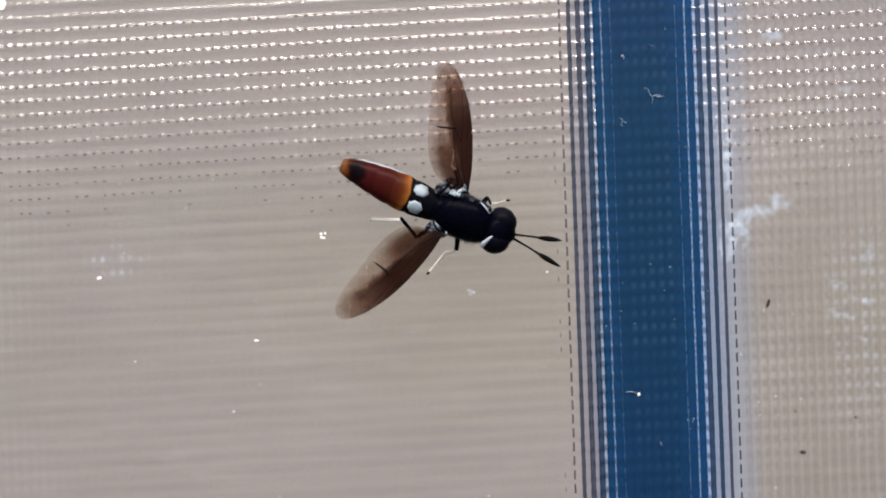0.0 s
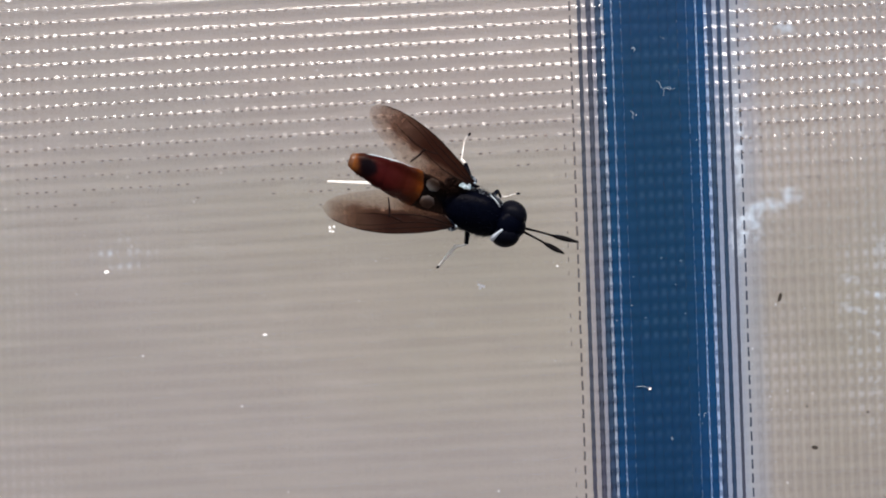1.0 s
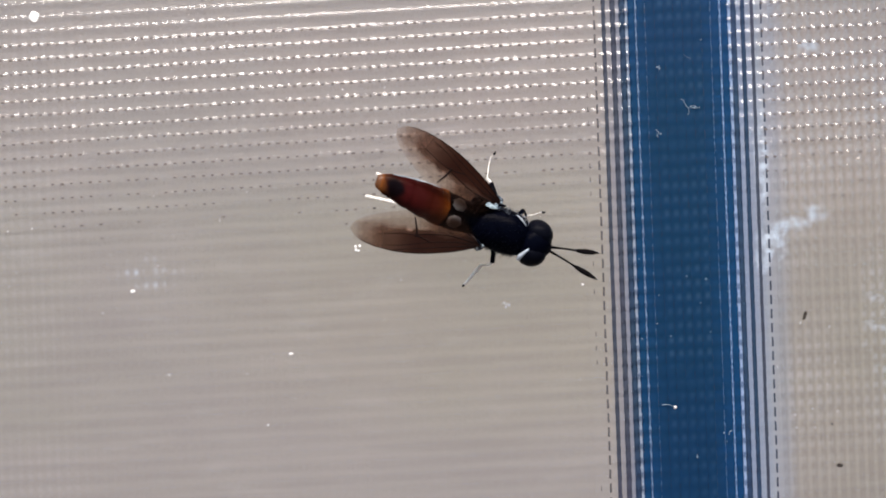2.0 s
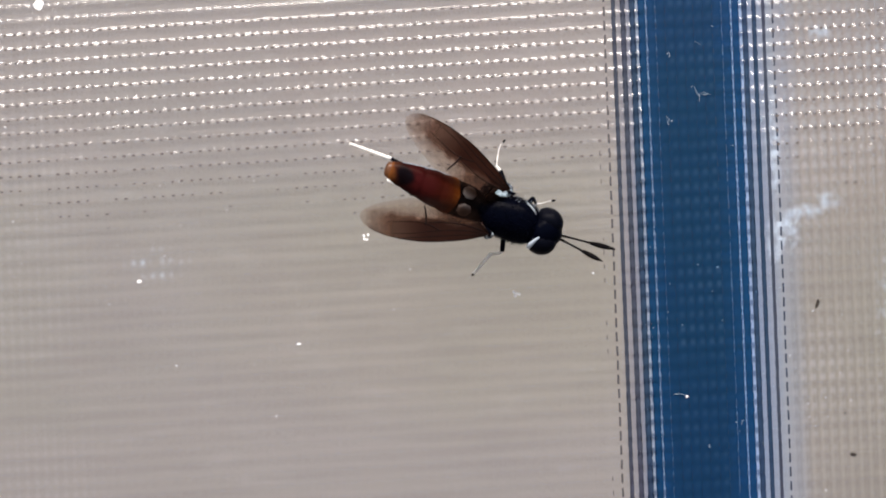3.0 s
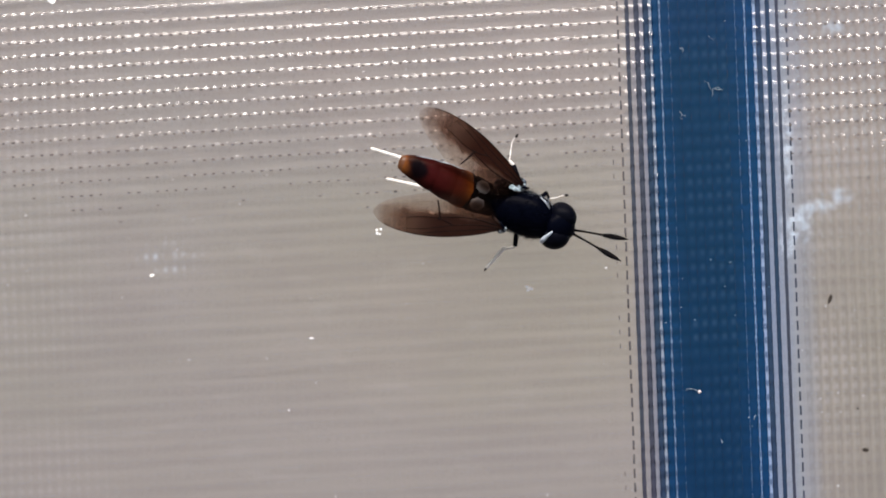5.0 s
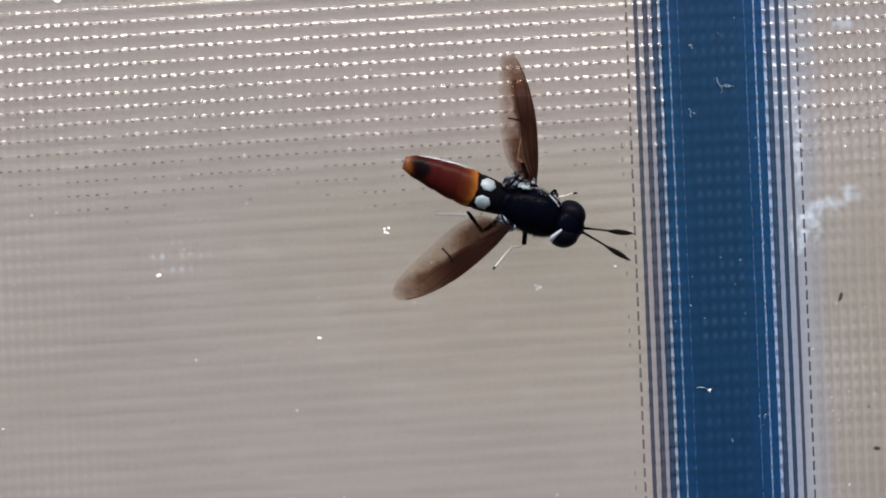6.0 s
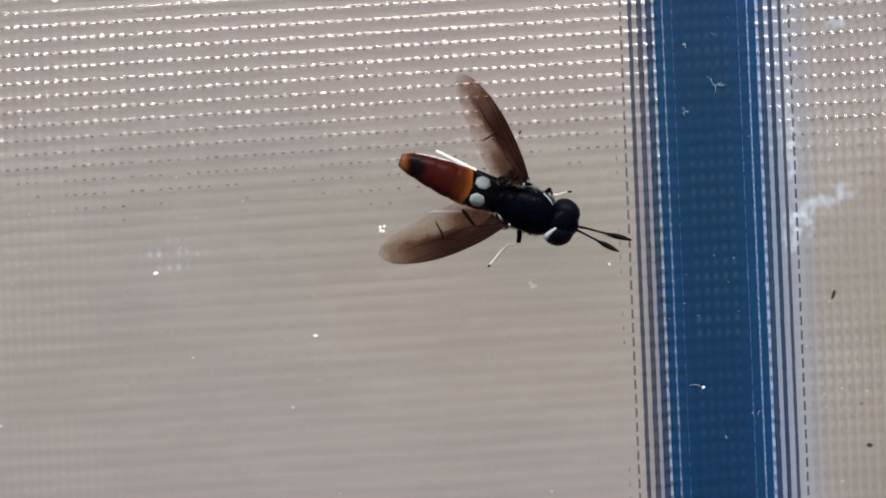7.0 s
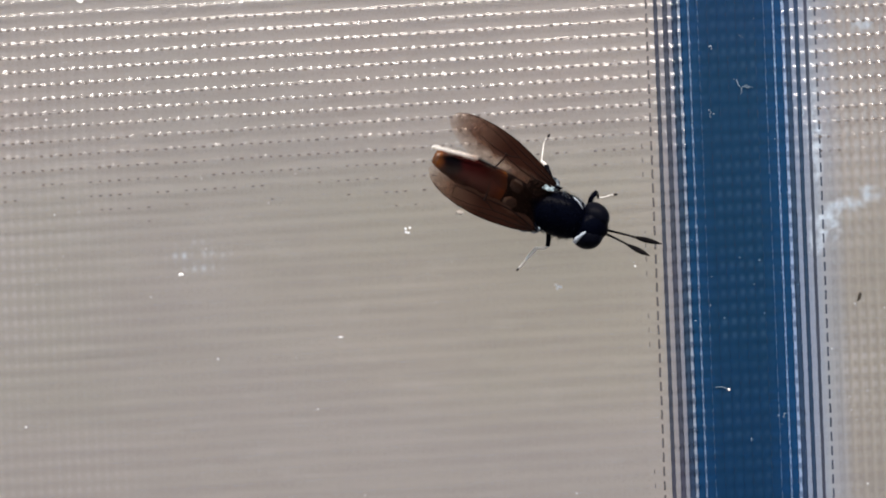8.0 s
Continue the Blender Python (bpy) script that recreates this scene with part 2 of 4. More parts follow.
def blue_thread_material(name, light, core=False):
    m, t, out = nodes_of(name)
    place = node(t, "NewGeometry").outputs["Position"]
    noise_a = node(t, "TexNoise", {"Vector": place, "Scale": 900.0, "Detail": 3.0}).outputs["Fac"]
    noise_b = node(t, "TexNoise", {"Vector": place, "Scale": 90.0, "Detail": 2.0}).outputs["Fac"]
    colour = mix(t, noise_a, light, tuple(c * 1.4 for c in light))
    colour = mix(t, math_node(t, "MULTIPLY", noise_b, 0.3), colour, tuple(c * 1.2 for c in light))
    xyz = node(t, "SeparateXYZ", {"Vector": place})
    patch = node(t, "MapRange", {"Value": node(t, "TexNoise", {"Vector": place, "Scale": 110.0, "Detail": 2.0}).outputs["Fac"], "From Min": 0.36, "From Max": 0.62}).outputs[0]
    wash = node(t, "MapRange", {"Value": node(t, "TexNoise", {"Vector": place, "Scale": 55.0, "Detail": 1.0}).outputs["Fac"], "From Min": 0.42, "From Max": 0.6}).outputs[0]
    colour = mix(t, math_node(t, "MULTIPLY", math_node(t, "MAXIMUM", wash, band(t, xyz.outputs["Z"], -2.0 * MM, 17 * MM, 2.5 * MM)), 0.7), colour, mix(t, 1.0, colour, (0.86, 1.03, 0.93), "MULTIPLY"))
    patch = math_node(t, "MULTIPLY", math_node(t, "ADD", patch, 0.15), math_node(t, "ADD", 0.45, math_node(t, "MULTIPLY", band(t, xyz.outputs["Z"], -9.5 * MM, -2.6 * MM, 1.0 * MM), 0.55)), clamp=True)
    pale = math_node(t, "MULTIPLY", cells(t, math_node(t, "ADD", xyz.outputs["X"], WARP_STEP * MM / 2), xyz.outputs["Z"]), patch)
    colour = mix(t, math_node(t, "MULTIPLY", pale, 0.5 if core else 0.04), colour, (0.095, 0.225, 0.38))
    skin = node(t, "BsdfPrincipled", {"Base Color": colour, "Roughness": 0.42, "IOR": 1.45})
    glow = node(t, "BsdfTranslucent", {"Color": colour})
    both = node(t, "MixShader", {0: 0.7, 1: skin.outputs[0], 2: glow.outputs[0]})
    t.links.new(both.outputs[0], out.inputs["Surface"])
    return m


def plain(name, a, b, scale, rough, metal=0.0, ior=1.45, bump=0.0, translucent=0.0, coat=0.0):
    """A surface whose colour wanders between a and b."""
    m, t, out = nodes_of(name)
    where = node(t, "TexCoord").outputs["Object"]
    n = node(t, "TexNoise", {"Vector": where, "Scale": scale, "Detail": 4.0, "Roughness": 0.6}).outputs["Fac"]
    colour = mix(t, n, a, b)
    skin = node(t, "BsdfPrincipled", {"Base Color": colour, "Roughness": rough, "Metallic": metal, "IOR": ior, "Coat Weight": coat})
    if bump:
        fine = node(t, "TexNoise", {"Vector": where, "Scale": scale * 4, "Detail": 3.0}).outputs["Fac"]
        t.links.new(node(t, "Bump", {"Height": fine, "Strength": 0.5, "Distance": bump}).outputs["Normal"], skin.inputs["Normal"])
    last = skin.outputs[0]
    if translucent:
        glow = node(t, "BsdfTranslucent", {"Color": colour})
        last = node(t, "MixShader", {0: translucent, 1: last, 2: glow.outputs[0]}).outputs[0]
    t.links.new(last, out.inputs["Surface"])
    return m


def abdomen_material():
    """Amber to red-brown skin, black before the amber tip, dark towards the waist."""
    m, t, out = nodes_of("abdomen_skin")
    where = node(t, "TexCoord").outputs["Object"]
    xyz = node(t, "SeparateXYZ", {"Vector": where})
    wob = node(t, "TexNoise", {"Vector": where, "Scale": 700.0, "Detail": 3.0}).outputs["Fac"]
    bow = math_node(t, "MULTIPLY", math_node(t, "POWER", math_node(t, "ABSOLUTE", xyz.outputs["Y"]), 2.0), 160.0)
    x = math_node(t, "ADD", math_node(t, "ADD", xyz.outputs["X"], bow), math_node(t, "MULTIPLY", math_node(t, "SUBTRACT", wob, 0.5), 0.7 * MM))
    along = node(t, "MapRange", {"Value": x, "From Min": -11.7 * MM, "From Max": -2.0 * MM}).outputs[0]
    colour = ramp(t, along, [(0.0, (0.20, 0.07, 0.02)), (0.025, (0.15, 0.050, 0.013)), (0.055, (0.045, 0.014, 0.006)), (0.12, (0.022, 0.0055, 0.004)),
                             (0.25, (0.038, 0.0048, 0.005)), (0.42, (0.040, 0.0060, 0.005)), (0.52, (0.052, 0.010, 0.005)), (0.58, (0.082, 0.020, 0.006)), (0.62, (0.17, 0.054, 0.010)),
                             (0.648, (0.26, 0.096, 0.018)), (0.662, (0.003, 0.003, 0.004)), (1.0, (0.001, 0.0015, 0.004))])
    far = math_node(t, "POWER", math_node(t, "MULTIPLY", math_node(t, "ADD", x, 10.35 * MM), 1.0 / (0.82 * MM)), 2.0)
    wide = math_node(t, "POWER", math_node(t, "MULTIPLY", math_node(t, "SUBTRACT", xyz.outputs["Y"], 0.25 * MM), 1.0 / (0.80 * MM)), 2.0)
    patch = node(t, "MapRange", {"Value": math_node(t, "ADD", far, wide), "From Min": 0.35, "From Max": 1.5, "To Min": 1.0, "To Max": 0.0}, interpolation_type="SMOOTHSTEP").outputs[0]
    colour = mix(t, patch, colour, (0.004, 0.002, 0.003))
    mottle = node(t, "TexNoise", {"Vector": where, "Scale": 1800.0, "Detail": 3.0}).outputs["Fac"]
    colour = mix(t, math_node(t, "MULTIPLY", mottle, 0.45), colour, mix(t, 1.0, colour, (0.35, 0.25, 0.3), "MULTIPLY"))
    bump = node(t, "Bump", {"Height": mottle, "Strength": 0.25, "Distance": 0.03 * MM}).outputs["Normal"]
    skin = node(t, "BsdfPrincipled", {"Base Color": colour, "Roughness": 0.33, "Normal": bump, "IOR": 1.11})
    glow = node(t, "BsdfTranslucent", {"Color": colour})
    both = node(t, "MixShader", {0: 0.12, 1: skin.outputs[0], 2: glow.outputs[0]})
    t.links.new(both.outputs[0], out.inputs["Surface"])
    return m


def wing_material(side):
    """Smoky brown membrane, densest along the leading edge."""
    m, t, out = nodes_of("wing_membrane")
    where = node(t, "TexCoord").outputs["Object"]
    xyz = node(t, "SeparateXYZ", {"Vector": where})
    y = math_node(t, "MULTIPLY", xyz.outputs["Y"], side)
    wob = node(t, "TexNoise", {"Vector": where, "Scale": 520.0, "Detail": 3.0}).outputs["Fac"]
    lead = node(t, "MapRange", {"Value": math_node(t, "ADD", y, math_node(t, "MULTIPLY", math_node(t, "SUBTRACT", wob, 0.5), 1.5 * MM)),
                                "From Min": -1.15 * MM, "From Max": -0.15 * MM}, interpolation_type="SMOOTHSTEP").outputs[0]
    tip = node(t, "MapRange", {"Value": xyz.outputs["X"], "From Min": -11.8 * MM, "From Max": -5.6 * MM}, interpolation_type="SMOOTHSTEP").outputs[0]
    density = math_node(t, "MULTIPLY", lead, math_node(t, "ADD", math_node(t, "MULTIPLY", tip, 0.86), 0.14))
    front = density
    root = node(t, "MapRange", {"Value": xyz.outputs["X"], "From Min": -6.2 * MM, "From Max": -3.2 * MM, "To Max": 0.74}, interpolation_type="SMOOTHSTEP").outputs[0]
    inner = node(t, "MapRange", {"Value": y, "From Min": -3.4 * MM, "From Max": -0.7 * MM, "To Min": 0.50}, interpolation_type="SMOOTHSTEP").outputs[0]
    density = math_node(t, "MAXIMUM", density, math_node(t, "MULTIPLY", root, inner))
    tint = ramp(t, density, [(0.0, (0.84, 0.72, 0.64)), (0.45, (0.40, 0.24, 0.18)), (1.0, (0.105, 0.040, 0.028))])
    fine = node(t, "TexNoise", {"Vector": where, "Scale": 2500.0, "Detail": 2.0}).outputs["Fac"]
    cloud = node(t, "MapRange", {"Value": node(t, "TexNoise", {"Vector": where, "Scale": 420.0, "Detail": 3.0}).outputs["Fac"], "From Min": 0.42, "From Max": 0.68, "To Max": 0.32}).outputs[0]
    tint = mix(t, math_node(t, "ADD", cloud, math_node(t, "MULTIPLY", fine, 0.15)), tint, mix(t, 1.0, tint, (0.62, 0.52, 0.48), "MULTIPLY"))
    across = node(t, "Attribute", attribute_name="across").outputs["Fac"]
    along = node(t, "Attribute", attribute_name="along").outputs["Fac"]
    thin = math_node(t, "MAXIMUM", node(t, "MapRange", {"Value": across, "From Min": 0.72, "From Max": 1.0}, interpolation_type="SMOOTHSTEP").outputs[0],
                     node(t, "MapRange", {"Value": along, "From Min": 0.90, "From Max": 1.0}, interpolation_type="SMOOTHSTEP").outputs[0])
    tint = mix(t, math_node(t, "MULTIPLY", thin, 0.72), tint, (0.97, 0.93, 0.90))
    clear = node(t, "BsdfTransparent", {"Color": tint})
    veil = ramp(t, density, [(0.1, (0.020, 0.013, 0.012)), (0.5, (0.008, 0.004, 0.003))])
    skin = node(t, "BsdfPrincipled", {"Base Color": veil, "Roughness": 0.35, "IOR": 1.15})
    frost = node(t, "BsdfTranslucent", {"Color": tint})
    cloudy = node(t, "MapRange", {"Value": front, "From Min": 0.4, "From Max": 0.9, "To Min": 0.05, "To Max": 0.64}).outputs[0]
    cloudy = math_node(t, "MULTIPLY", cloudy, math_node(t, "SUBTRACT", 1.0, thin))
    milky = node(t, "MixShader", {0: cloudy, 1: clear.outputs[0], 2: frost.outputs[0]})
    opaque = node(t, "MapRange", {"Value": density, "From Min": 0.35, "From Max": 1.0, "To Min": 0.16, "To Max": 0.44}).outputs[0]
    opaque = math_node(t, "MULTIPLY", opaque, math_node(t, "SUBTRACT", 1.0, math_node(t, "MULTIPLY", thin, 0.7)))
    both = node(t, "MixShader", {0: opaque, 1: milky.outputs[0], 2: skin.outputs[0]})
    t.links.new(both.outputs[0], out.inputs["Surface"])
    return m


def membrane_material():
    """Thin grey skin of the wing base, half see-through and glossy."""
    m, t, out = nodes_of("base_membrane")
    where = node(t, "TexCoord").outputs["Object"]
    n = node(t, "TexNoise", {"Vector": where, "Scale": 2100.0, "Detail": 3.0, "Distortion": 0.8}).outputs["Fac"]
    tint = ramp(t, n, [(0.40, (0.05, 0.05, 0.06)), (0.62, (0.72, 0.76, 0.80))])
    colour = ramp(t, n, [(0.40, (0.006, 0.008, 0.014)), (0.50, (0.07, 0.09, 0.115)), (0.62, (0.40, 0.47, 0.52))])
    skin = node(t, "BsdfPrincipled", {"Base Color": colour, "Roughness": 0.3, "IOR": 1.25})
    both = node(t, "MixShader", {0: 0.8, 1: node(t, "BsdfTransparent", {"Color": tint}).outputs[0], 2: skin.outputs[0]})
    t.links.new(both.outputs[0], out.inputs["Surface"])
    return m


CLOTH = cloth_material("tape_cloth", False)
THREAD = cloth_material("tape_thread", True, 0.022, 1.30)
FAINT = cloth_material("clear_tape", True, 0.009, 1.08)
DUSTY = cloth_material("dusty_tape", True, 0.05)
BLUE_TAPE = blue_thread_material("blue_tape", (0.0070, 0.060, 0.152))
CORE_TAPE = blue_thread_material("blue_core_tape", (0.0070, 0.060, 0.152), True)
MID_TAPE = blue_thread_material("dim_blue_tape", (0.042, 0.073, 0.132))
EDGE_TAPE = blue_thread_material("slate_tape", (0.085, 0.090, 0.130))
PIT = plain("pit_shade", (0.05, 0.045, 0.05), (0.11, 0.10, 0.10), 2000.0, 0.7)
BLACK = plain("black_cuticle", (0.0004, 0.0005, 0.0018), (0.0010, 0.0016, 0.0048), 600.0, 0.30, bump=0.08 * MM, ior=1.07)
EYE = plain("eye_facets", (0.0008, 0.0010, 0.0026), (0.0024, 0.0030, 0.0062), 1500.0, 0.42, bump=0.03 * MM, ior=1.10)
ANTENNA = plain("antenna_black", (0.002, 0.002, 0.003), (0.006, 0.005, 0.005), 2000.0, 0.5, ior=1.08)
MEMBRANE = membrane_material()
PALE = plain("pale_membrane", (0.22, 0.31, 0.36), (0.37, 0.45, 0.49), 900.0, 0.35, translucent=0.25)
TARSUS = plain("tarsus_white", (0.80, 0.78, 0.74), (0.92, 0.90, 0.87), 1200.0, 0.45, translucent=0.3)
SILVER = plain("silver_hair_sheen", (0.20, 0.24, 0.29), (0.48, 0.54, 0.60), 1500.0, 0.4)
VEIN = plain("wing_vein", (0.005, 0.0022, 0.0018), (0.012, 0.006, 0.005), 1500.0, 0.6, ior=1.12)
AMBER = plain("amber_tip", (0.07, 0.024, 0.009), (0.20, 0.075, 0.022), 1500.0, 0.35, translucent=0.35)
DUST = plain("dust_white", (0.90, 0.89, 0.87), (0.98, 0.98, 0.98), 3000.0, 0.4, ior=1.5, translucent=0.1)
HAZE_DUST = plain("dull_dust", (0.52, 0.48, 0.45), (0.72, 0.68, 0.65), 3000.0, 0.6, translucent=0.55)
STRIPE_DUST = plain("blue_dust", (0.05, 0.14, 0.25), (0.12, 0.24, 0.36), 3000.0, 0.6, translucent=0.3)
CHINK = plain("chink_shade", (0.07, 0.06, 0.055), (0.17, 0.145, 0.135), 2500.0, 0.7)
LINT = plain("lint_pale", (0.18, 0.29, 0.38), (0.34, 0.45, 0.53), 3000.0, 0.6)
DIRT = plain("dark_crumb", (0.012, 0.010, 0.009), (0.05, 0.035, 0.025), 2500.0, 0.7)
PANEL = plain("added_panel", (0.20, 0.19, 0.18), (0.30, 0.28, 0.26), 14.0, 0.8)
EARTH = plain("dry_earth", (0.16, 0.13, 0.10), (0.28, 0.23, 0.18), 3.0, 0.95)


# ---- mesh helpers (millimetres in, metres out) ----
def bm_from(verts, faces):
    bm = bmesh.new()
    vs = [bm.verts.new((x * MM, y * MM, z * MM)) for x, y, z in verts]
    for f in faces:
        bm.faces.new([vs[i] for i in f])
    return bm


def loft(rings, closed=True, caps=True):
    """Skin over rings of equal length."""
    n = len(rings[0])
    verts = [p for r in rings for p in r]
    faces = []
    for i in range(len(rings) - 1):
        for j in range(n if closed else n - 1):
            k = (j + 1) % n
            faces.append((i * n + j, i * n + k, (i + 1) * n + k, (i + 1) * n + j))
    if caps and closed:
        faces.append(tuple(range(n))[::-1])
        faces.append(tuple((len(rings) - 1) * n + j for j in range(n)))
    bm = bm_from(verts, faces)
    bmesh.ops.recalc_face_normals(bm, faces=bm.faces)
    return bm


def body(stations, n=28):
    """Rings along x: (x, y, z, half width, half height)."""
    return loft([[(x, y + w * math.cos(2 * math.pi * j / n), z + h * math.sin(2 * math.pi * j / n)) for j in range(n)] for x, y, z, w, h in stations])


def tube(points, radii, n=8):
    pts = [Vector(p) for p in points]
    rings = []
    for i, p in enumerate(pts):
        d = (pts[min(i + 1, len(pts) - 1)] - pts[max(i - 1, 0)]).normalized()
        a = d.orthogonal().normalized() if abs(d.z) > 0.95 else d.cross(Vector((0, 0, 1))).normalized()
        b = d.cross(a)
        rings.append([tuple(p + radii[i] * (math.cos(2 * math.pi * j / n) * a + math.sin(2 * math.pi * j / n) * b)) for j in range(n)])
    return loft(rings)


def smooth_line(points, steps=4):
    """Catmull-Rom through points of any length."""
    p = [points[0], *points, points[-1]]
    out = []
    for i in range(1, len(p) - 2):
        for s in range(steps):
            u = s / steps
            out.append(tuple(0.5 * (2 * b + (c - a) * u + (2 * a - 5 * b + 4 * c - d) * u * u + (3 * b - a - 3 * c + d) * u ** 3)
                             for a, b, c, d in zip(p[i - 1], p[i], p[i + 1], p[i + 2])))
    return [*out, tuple(points[-1])]


def mesh_of(name, bm, material, smooth=True):
    me = bpy.data.meshes.new(name)
    bm.to_mesh(me)
    bm.free()
    me.materials.append(material)
    if smooth:
        me.shade_smooth()
    return me


def part(name, bm, material, parent=None, label="", smooth=True):
    ob = new(name, mesh_of(name, bm, material, smooth))
    ob.parent = parent
    return tagged(ob, label)


def slab(x0, x1, y0, y1, z0, z1):
    bm = bmesh.new()
    bmesh.ops.create_cube(bm, size=1, matrix=Matrix.Translation(((x0 + x1) / 2, (y0 + y1) / 2, (z0 + z1) / 2)) @ Matrix.Diagonal((x1 - x0, y1 - y0, z1 - z0, 1)))
    return bm


# ---- unseen panels added round the cloth to dim its front ----
tagged(part("wall_left", slab(-0.31, -0.30, -0.22, 0.004, -0.25, 0.25), PANEL), "plain dim side panel, unseen, added to shape the light", "wall", kind="structure")
tagged(part("wall_right", slab(0.30, 0.31, -0.22, 0.004, -0.25, 0.25), PANEL), "plain dim side panel, unseen, added to shape the light", "wall", kind="structure")
tagged(part("floor", slab(-0.31, 0.31, -0.25, 0.004, -0.262, -0.252), PANEL), "plain dim floor panel, unseen, added to shape the light", "floor", kind="structure")
tagged(part("ceiling", slab(-0.31, 0.31, -0.22, SLOT_Y0, 0.252, 0.262), PANEL), "plain top panel, unseen, added in front of the lamp slot", "ceiling", kind="structure")
tagged(part("ceiling", slab(-0.31, 0.31, SLOT_Y1, 0.004, 0.252, 0.262), PANEL), "plain top panel, unseen, added behind the lamp slot", "ceiling", kind="structure")
tagged(part("ground", slab(-400, 400, -400, 400, -0.5, -0.2625), EARTH), "dry brown earth under the added panels", "ground", kind="structure")


# ---- the cloth ----
X0, X1 = -52.0, 54.0


def cloth_sheet():
    bm = bm_from([(-300, 0, -250), (300, 0, -250), (300, 0, 250), (-300, 0, 250)], [(0, 1, 2, 3)])
    return tagged(part("woven_sheet", bm, CLOTH, smooth=False), "tan woven plastic sheet with one broad blue stripe", "woven cloth")


def weft_mesh(seed):
    """One tape across the cloth: a row of low beads between the warps, straight flanks above and below."""
    rnd = random.Random(seed)
    rings = []
    first = math.floor((X0 - WARP_X) / WARP_STEP)
    last = math.ceil((X1 - WARP_X) / WARP_STEP)
    steps = 9
    for k in range(first, last):
        lean = 22.3 + rnd.gauss(0, 0.4)
        size = 1.0 + rnd.gauss(0, 0.035)
        drop = rnd.gauss(0, 0.006)
        for i in range(steps):
            u = i / steps
            x = warp_at(k + u)
            swell = math.sin(math.pi * u) ** 0.5
            half = (0.25 + 0.11 * swell) * size
            # each bead lies a little askew, its head end high
            mid = drop + 0.035 * (1 - 2 * u) * min(1.0, 8 * u)
            fall = 8.5 * (1 - math.sin(math.pi * u)) ** 1.1
            # heights from the outer edge inwards, over a rounded flank
            high, run = [0.0], half * 0.2
            for less in (0.0, 0.25, 0.7, 1.4, 3.0):
                high.append(high[-1] + run * math.tan(radians(lean - fall - less)))
            sunk = 0.034 * (1 - swell) + float(np.interp(x, [20.0, 21.0, 28.3, 29.3], [0, 0.17, 0.17, 0]))
            up = [(1.0, 0.0), (0.8, high[1]), (0.6, high[2]), (0.4, high[3]), (0.2, high[4]), (0.0, high[5])]
            rings.append([(x, sunk - h, mid + half * f) for f, h in up] + [(x, sunk - h, mid - half * f * 1.6) for f, h in up[-2::-1]])
    return mesh_of("weft_thread", loft(rings, closed=False, caps=False), THREAD)


def warp_mesh(width, material, seed, broken=False, proud=0.05, pinch=0.10):
    """One upright tape, dipping where it goes under a weft."""
    rnd = random.Random(seed)
    step = WEFT_STEP / 6
    runs, run = [], []
    for i in range(int(64 / step)):
        z = -32 + i * step
        u = ((z - WEFT_Z) / WEFT_STEP) % 1.0
        if broken and (abs(u - 0.5) > 0.34 or (width < 0.1 and abs(u - 0.5) > 0.2) or (width < 0.1 and noise.noise((0.4, seed, z * 0.22)) < 0.05)):
            if len(run) > 1:
                runs.append(run)
            run = []
            continue
        wide = width / 2 * (1 + rnd.gauss(0, 0.04) + pinch * math.cos(2 * math.pi * u))
        x = rnd.gauss(0, 0.008)
        high = proud * (1 - 0.35 * math.cos(2 * math.pi * u))
        run.append([(x - wide, 0.004, z), (x - wide * 0.8, -high * 0.7, z), (x - wide * 0.3, -high, z), (x + wide * 0.3, -high, z), (x + wide * 0.8, -high * 0.7, z), (x + wide, 0.004, z)])
    if len(run) > 1:
        runs.append(run)
    verts, faces = [], []
    for r in runs:
        base = len(verts)
        verts += [p for ring in r for p in ring]
        for i in range(len(r) - 1):
            for j in range(5):
                a = base + i * 6 + j
                faces.append((a, a + 1, a + 7, a + 6))
    return mesh_of("warp_thread", bm_from(verts, faces), material)


sheet = cloth_sheet()
wefts = [weft_mesh(100 + i) for i in range(12)]
for k in range(-5, 42):
    ob = new("weft_thread", wefts[(k * 5) % 12])
    ob.parent = sheet
    ob.matrix_basis = pose(0, 0, (WEFT_Z - k * WEFT_STEP) * MM, 0, -WEFT_LEAN, 0)

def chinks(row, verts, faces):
    """Dark discs drawn as the shade between one weft's beads, fewer and smaller further down."""
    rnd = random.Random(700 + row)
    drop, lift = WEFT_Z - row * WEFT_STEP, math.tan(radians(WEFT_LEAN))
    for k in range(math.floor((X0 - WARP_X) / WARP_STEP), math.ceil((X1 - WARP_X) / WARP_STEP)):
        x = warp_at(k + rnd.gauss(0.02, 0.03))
        thinned = max(0.0, row - 8.3 - 0.9 * noise.noise((x * 0.11, row * 1.7, 3.0)) * 3) / 4.5
        if 16.6 < x < 31.8 or rnd.random() < 0.03 + 0.85 * thinned:
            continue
        a, b = 0.17 * rnd.uniform(0.75, 1.3) * (1 - 0.2 * thinned), 0.095 * rnd.uniform(0.8, 1.25) * (1 - 0.3 * thinned)
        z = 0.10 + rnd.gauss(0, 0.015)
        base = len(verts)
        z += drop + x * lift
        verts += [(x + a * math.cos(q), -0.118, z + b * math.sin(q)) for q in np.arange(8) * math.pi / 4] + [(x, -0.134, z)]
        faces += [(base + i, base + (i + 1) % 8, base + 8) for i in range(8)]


# shade between the beads, made as small dark discs over the upper wefts
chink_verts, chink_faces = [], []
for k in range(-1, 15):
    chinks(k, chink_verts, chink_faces)
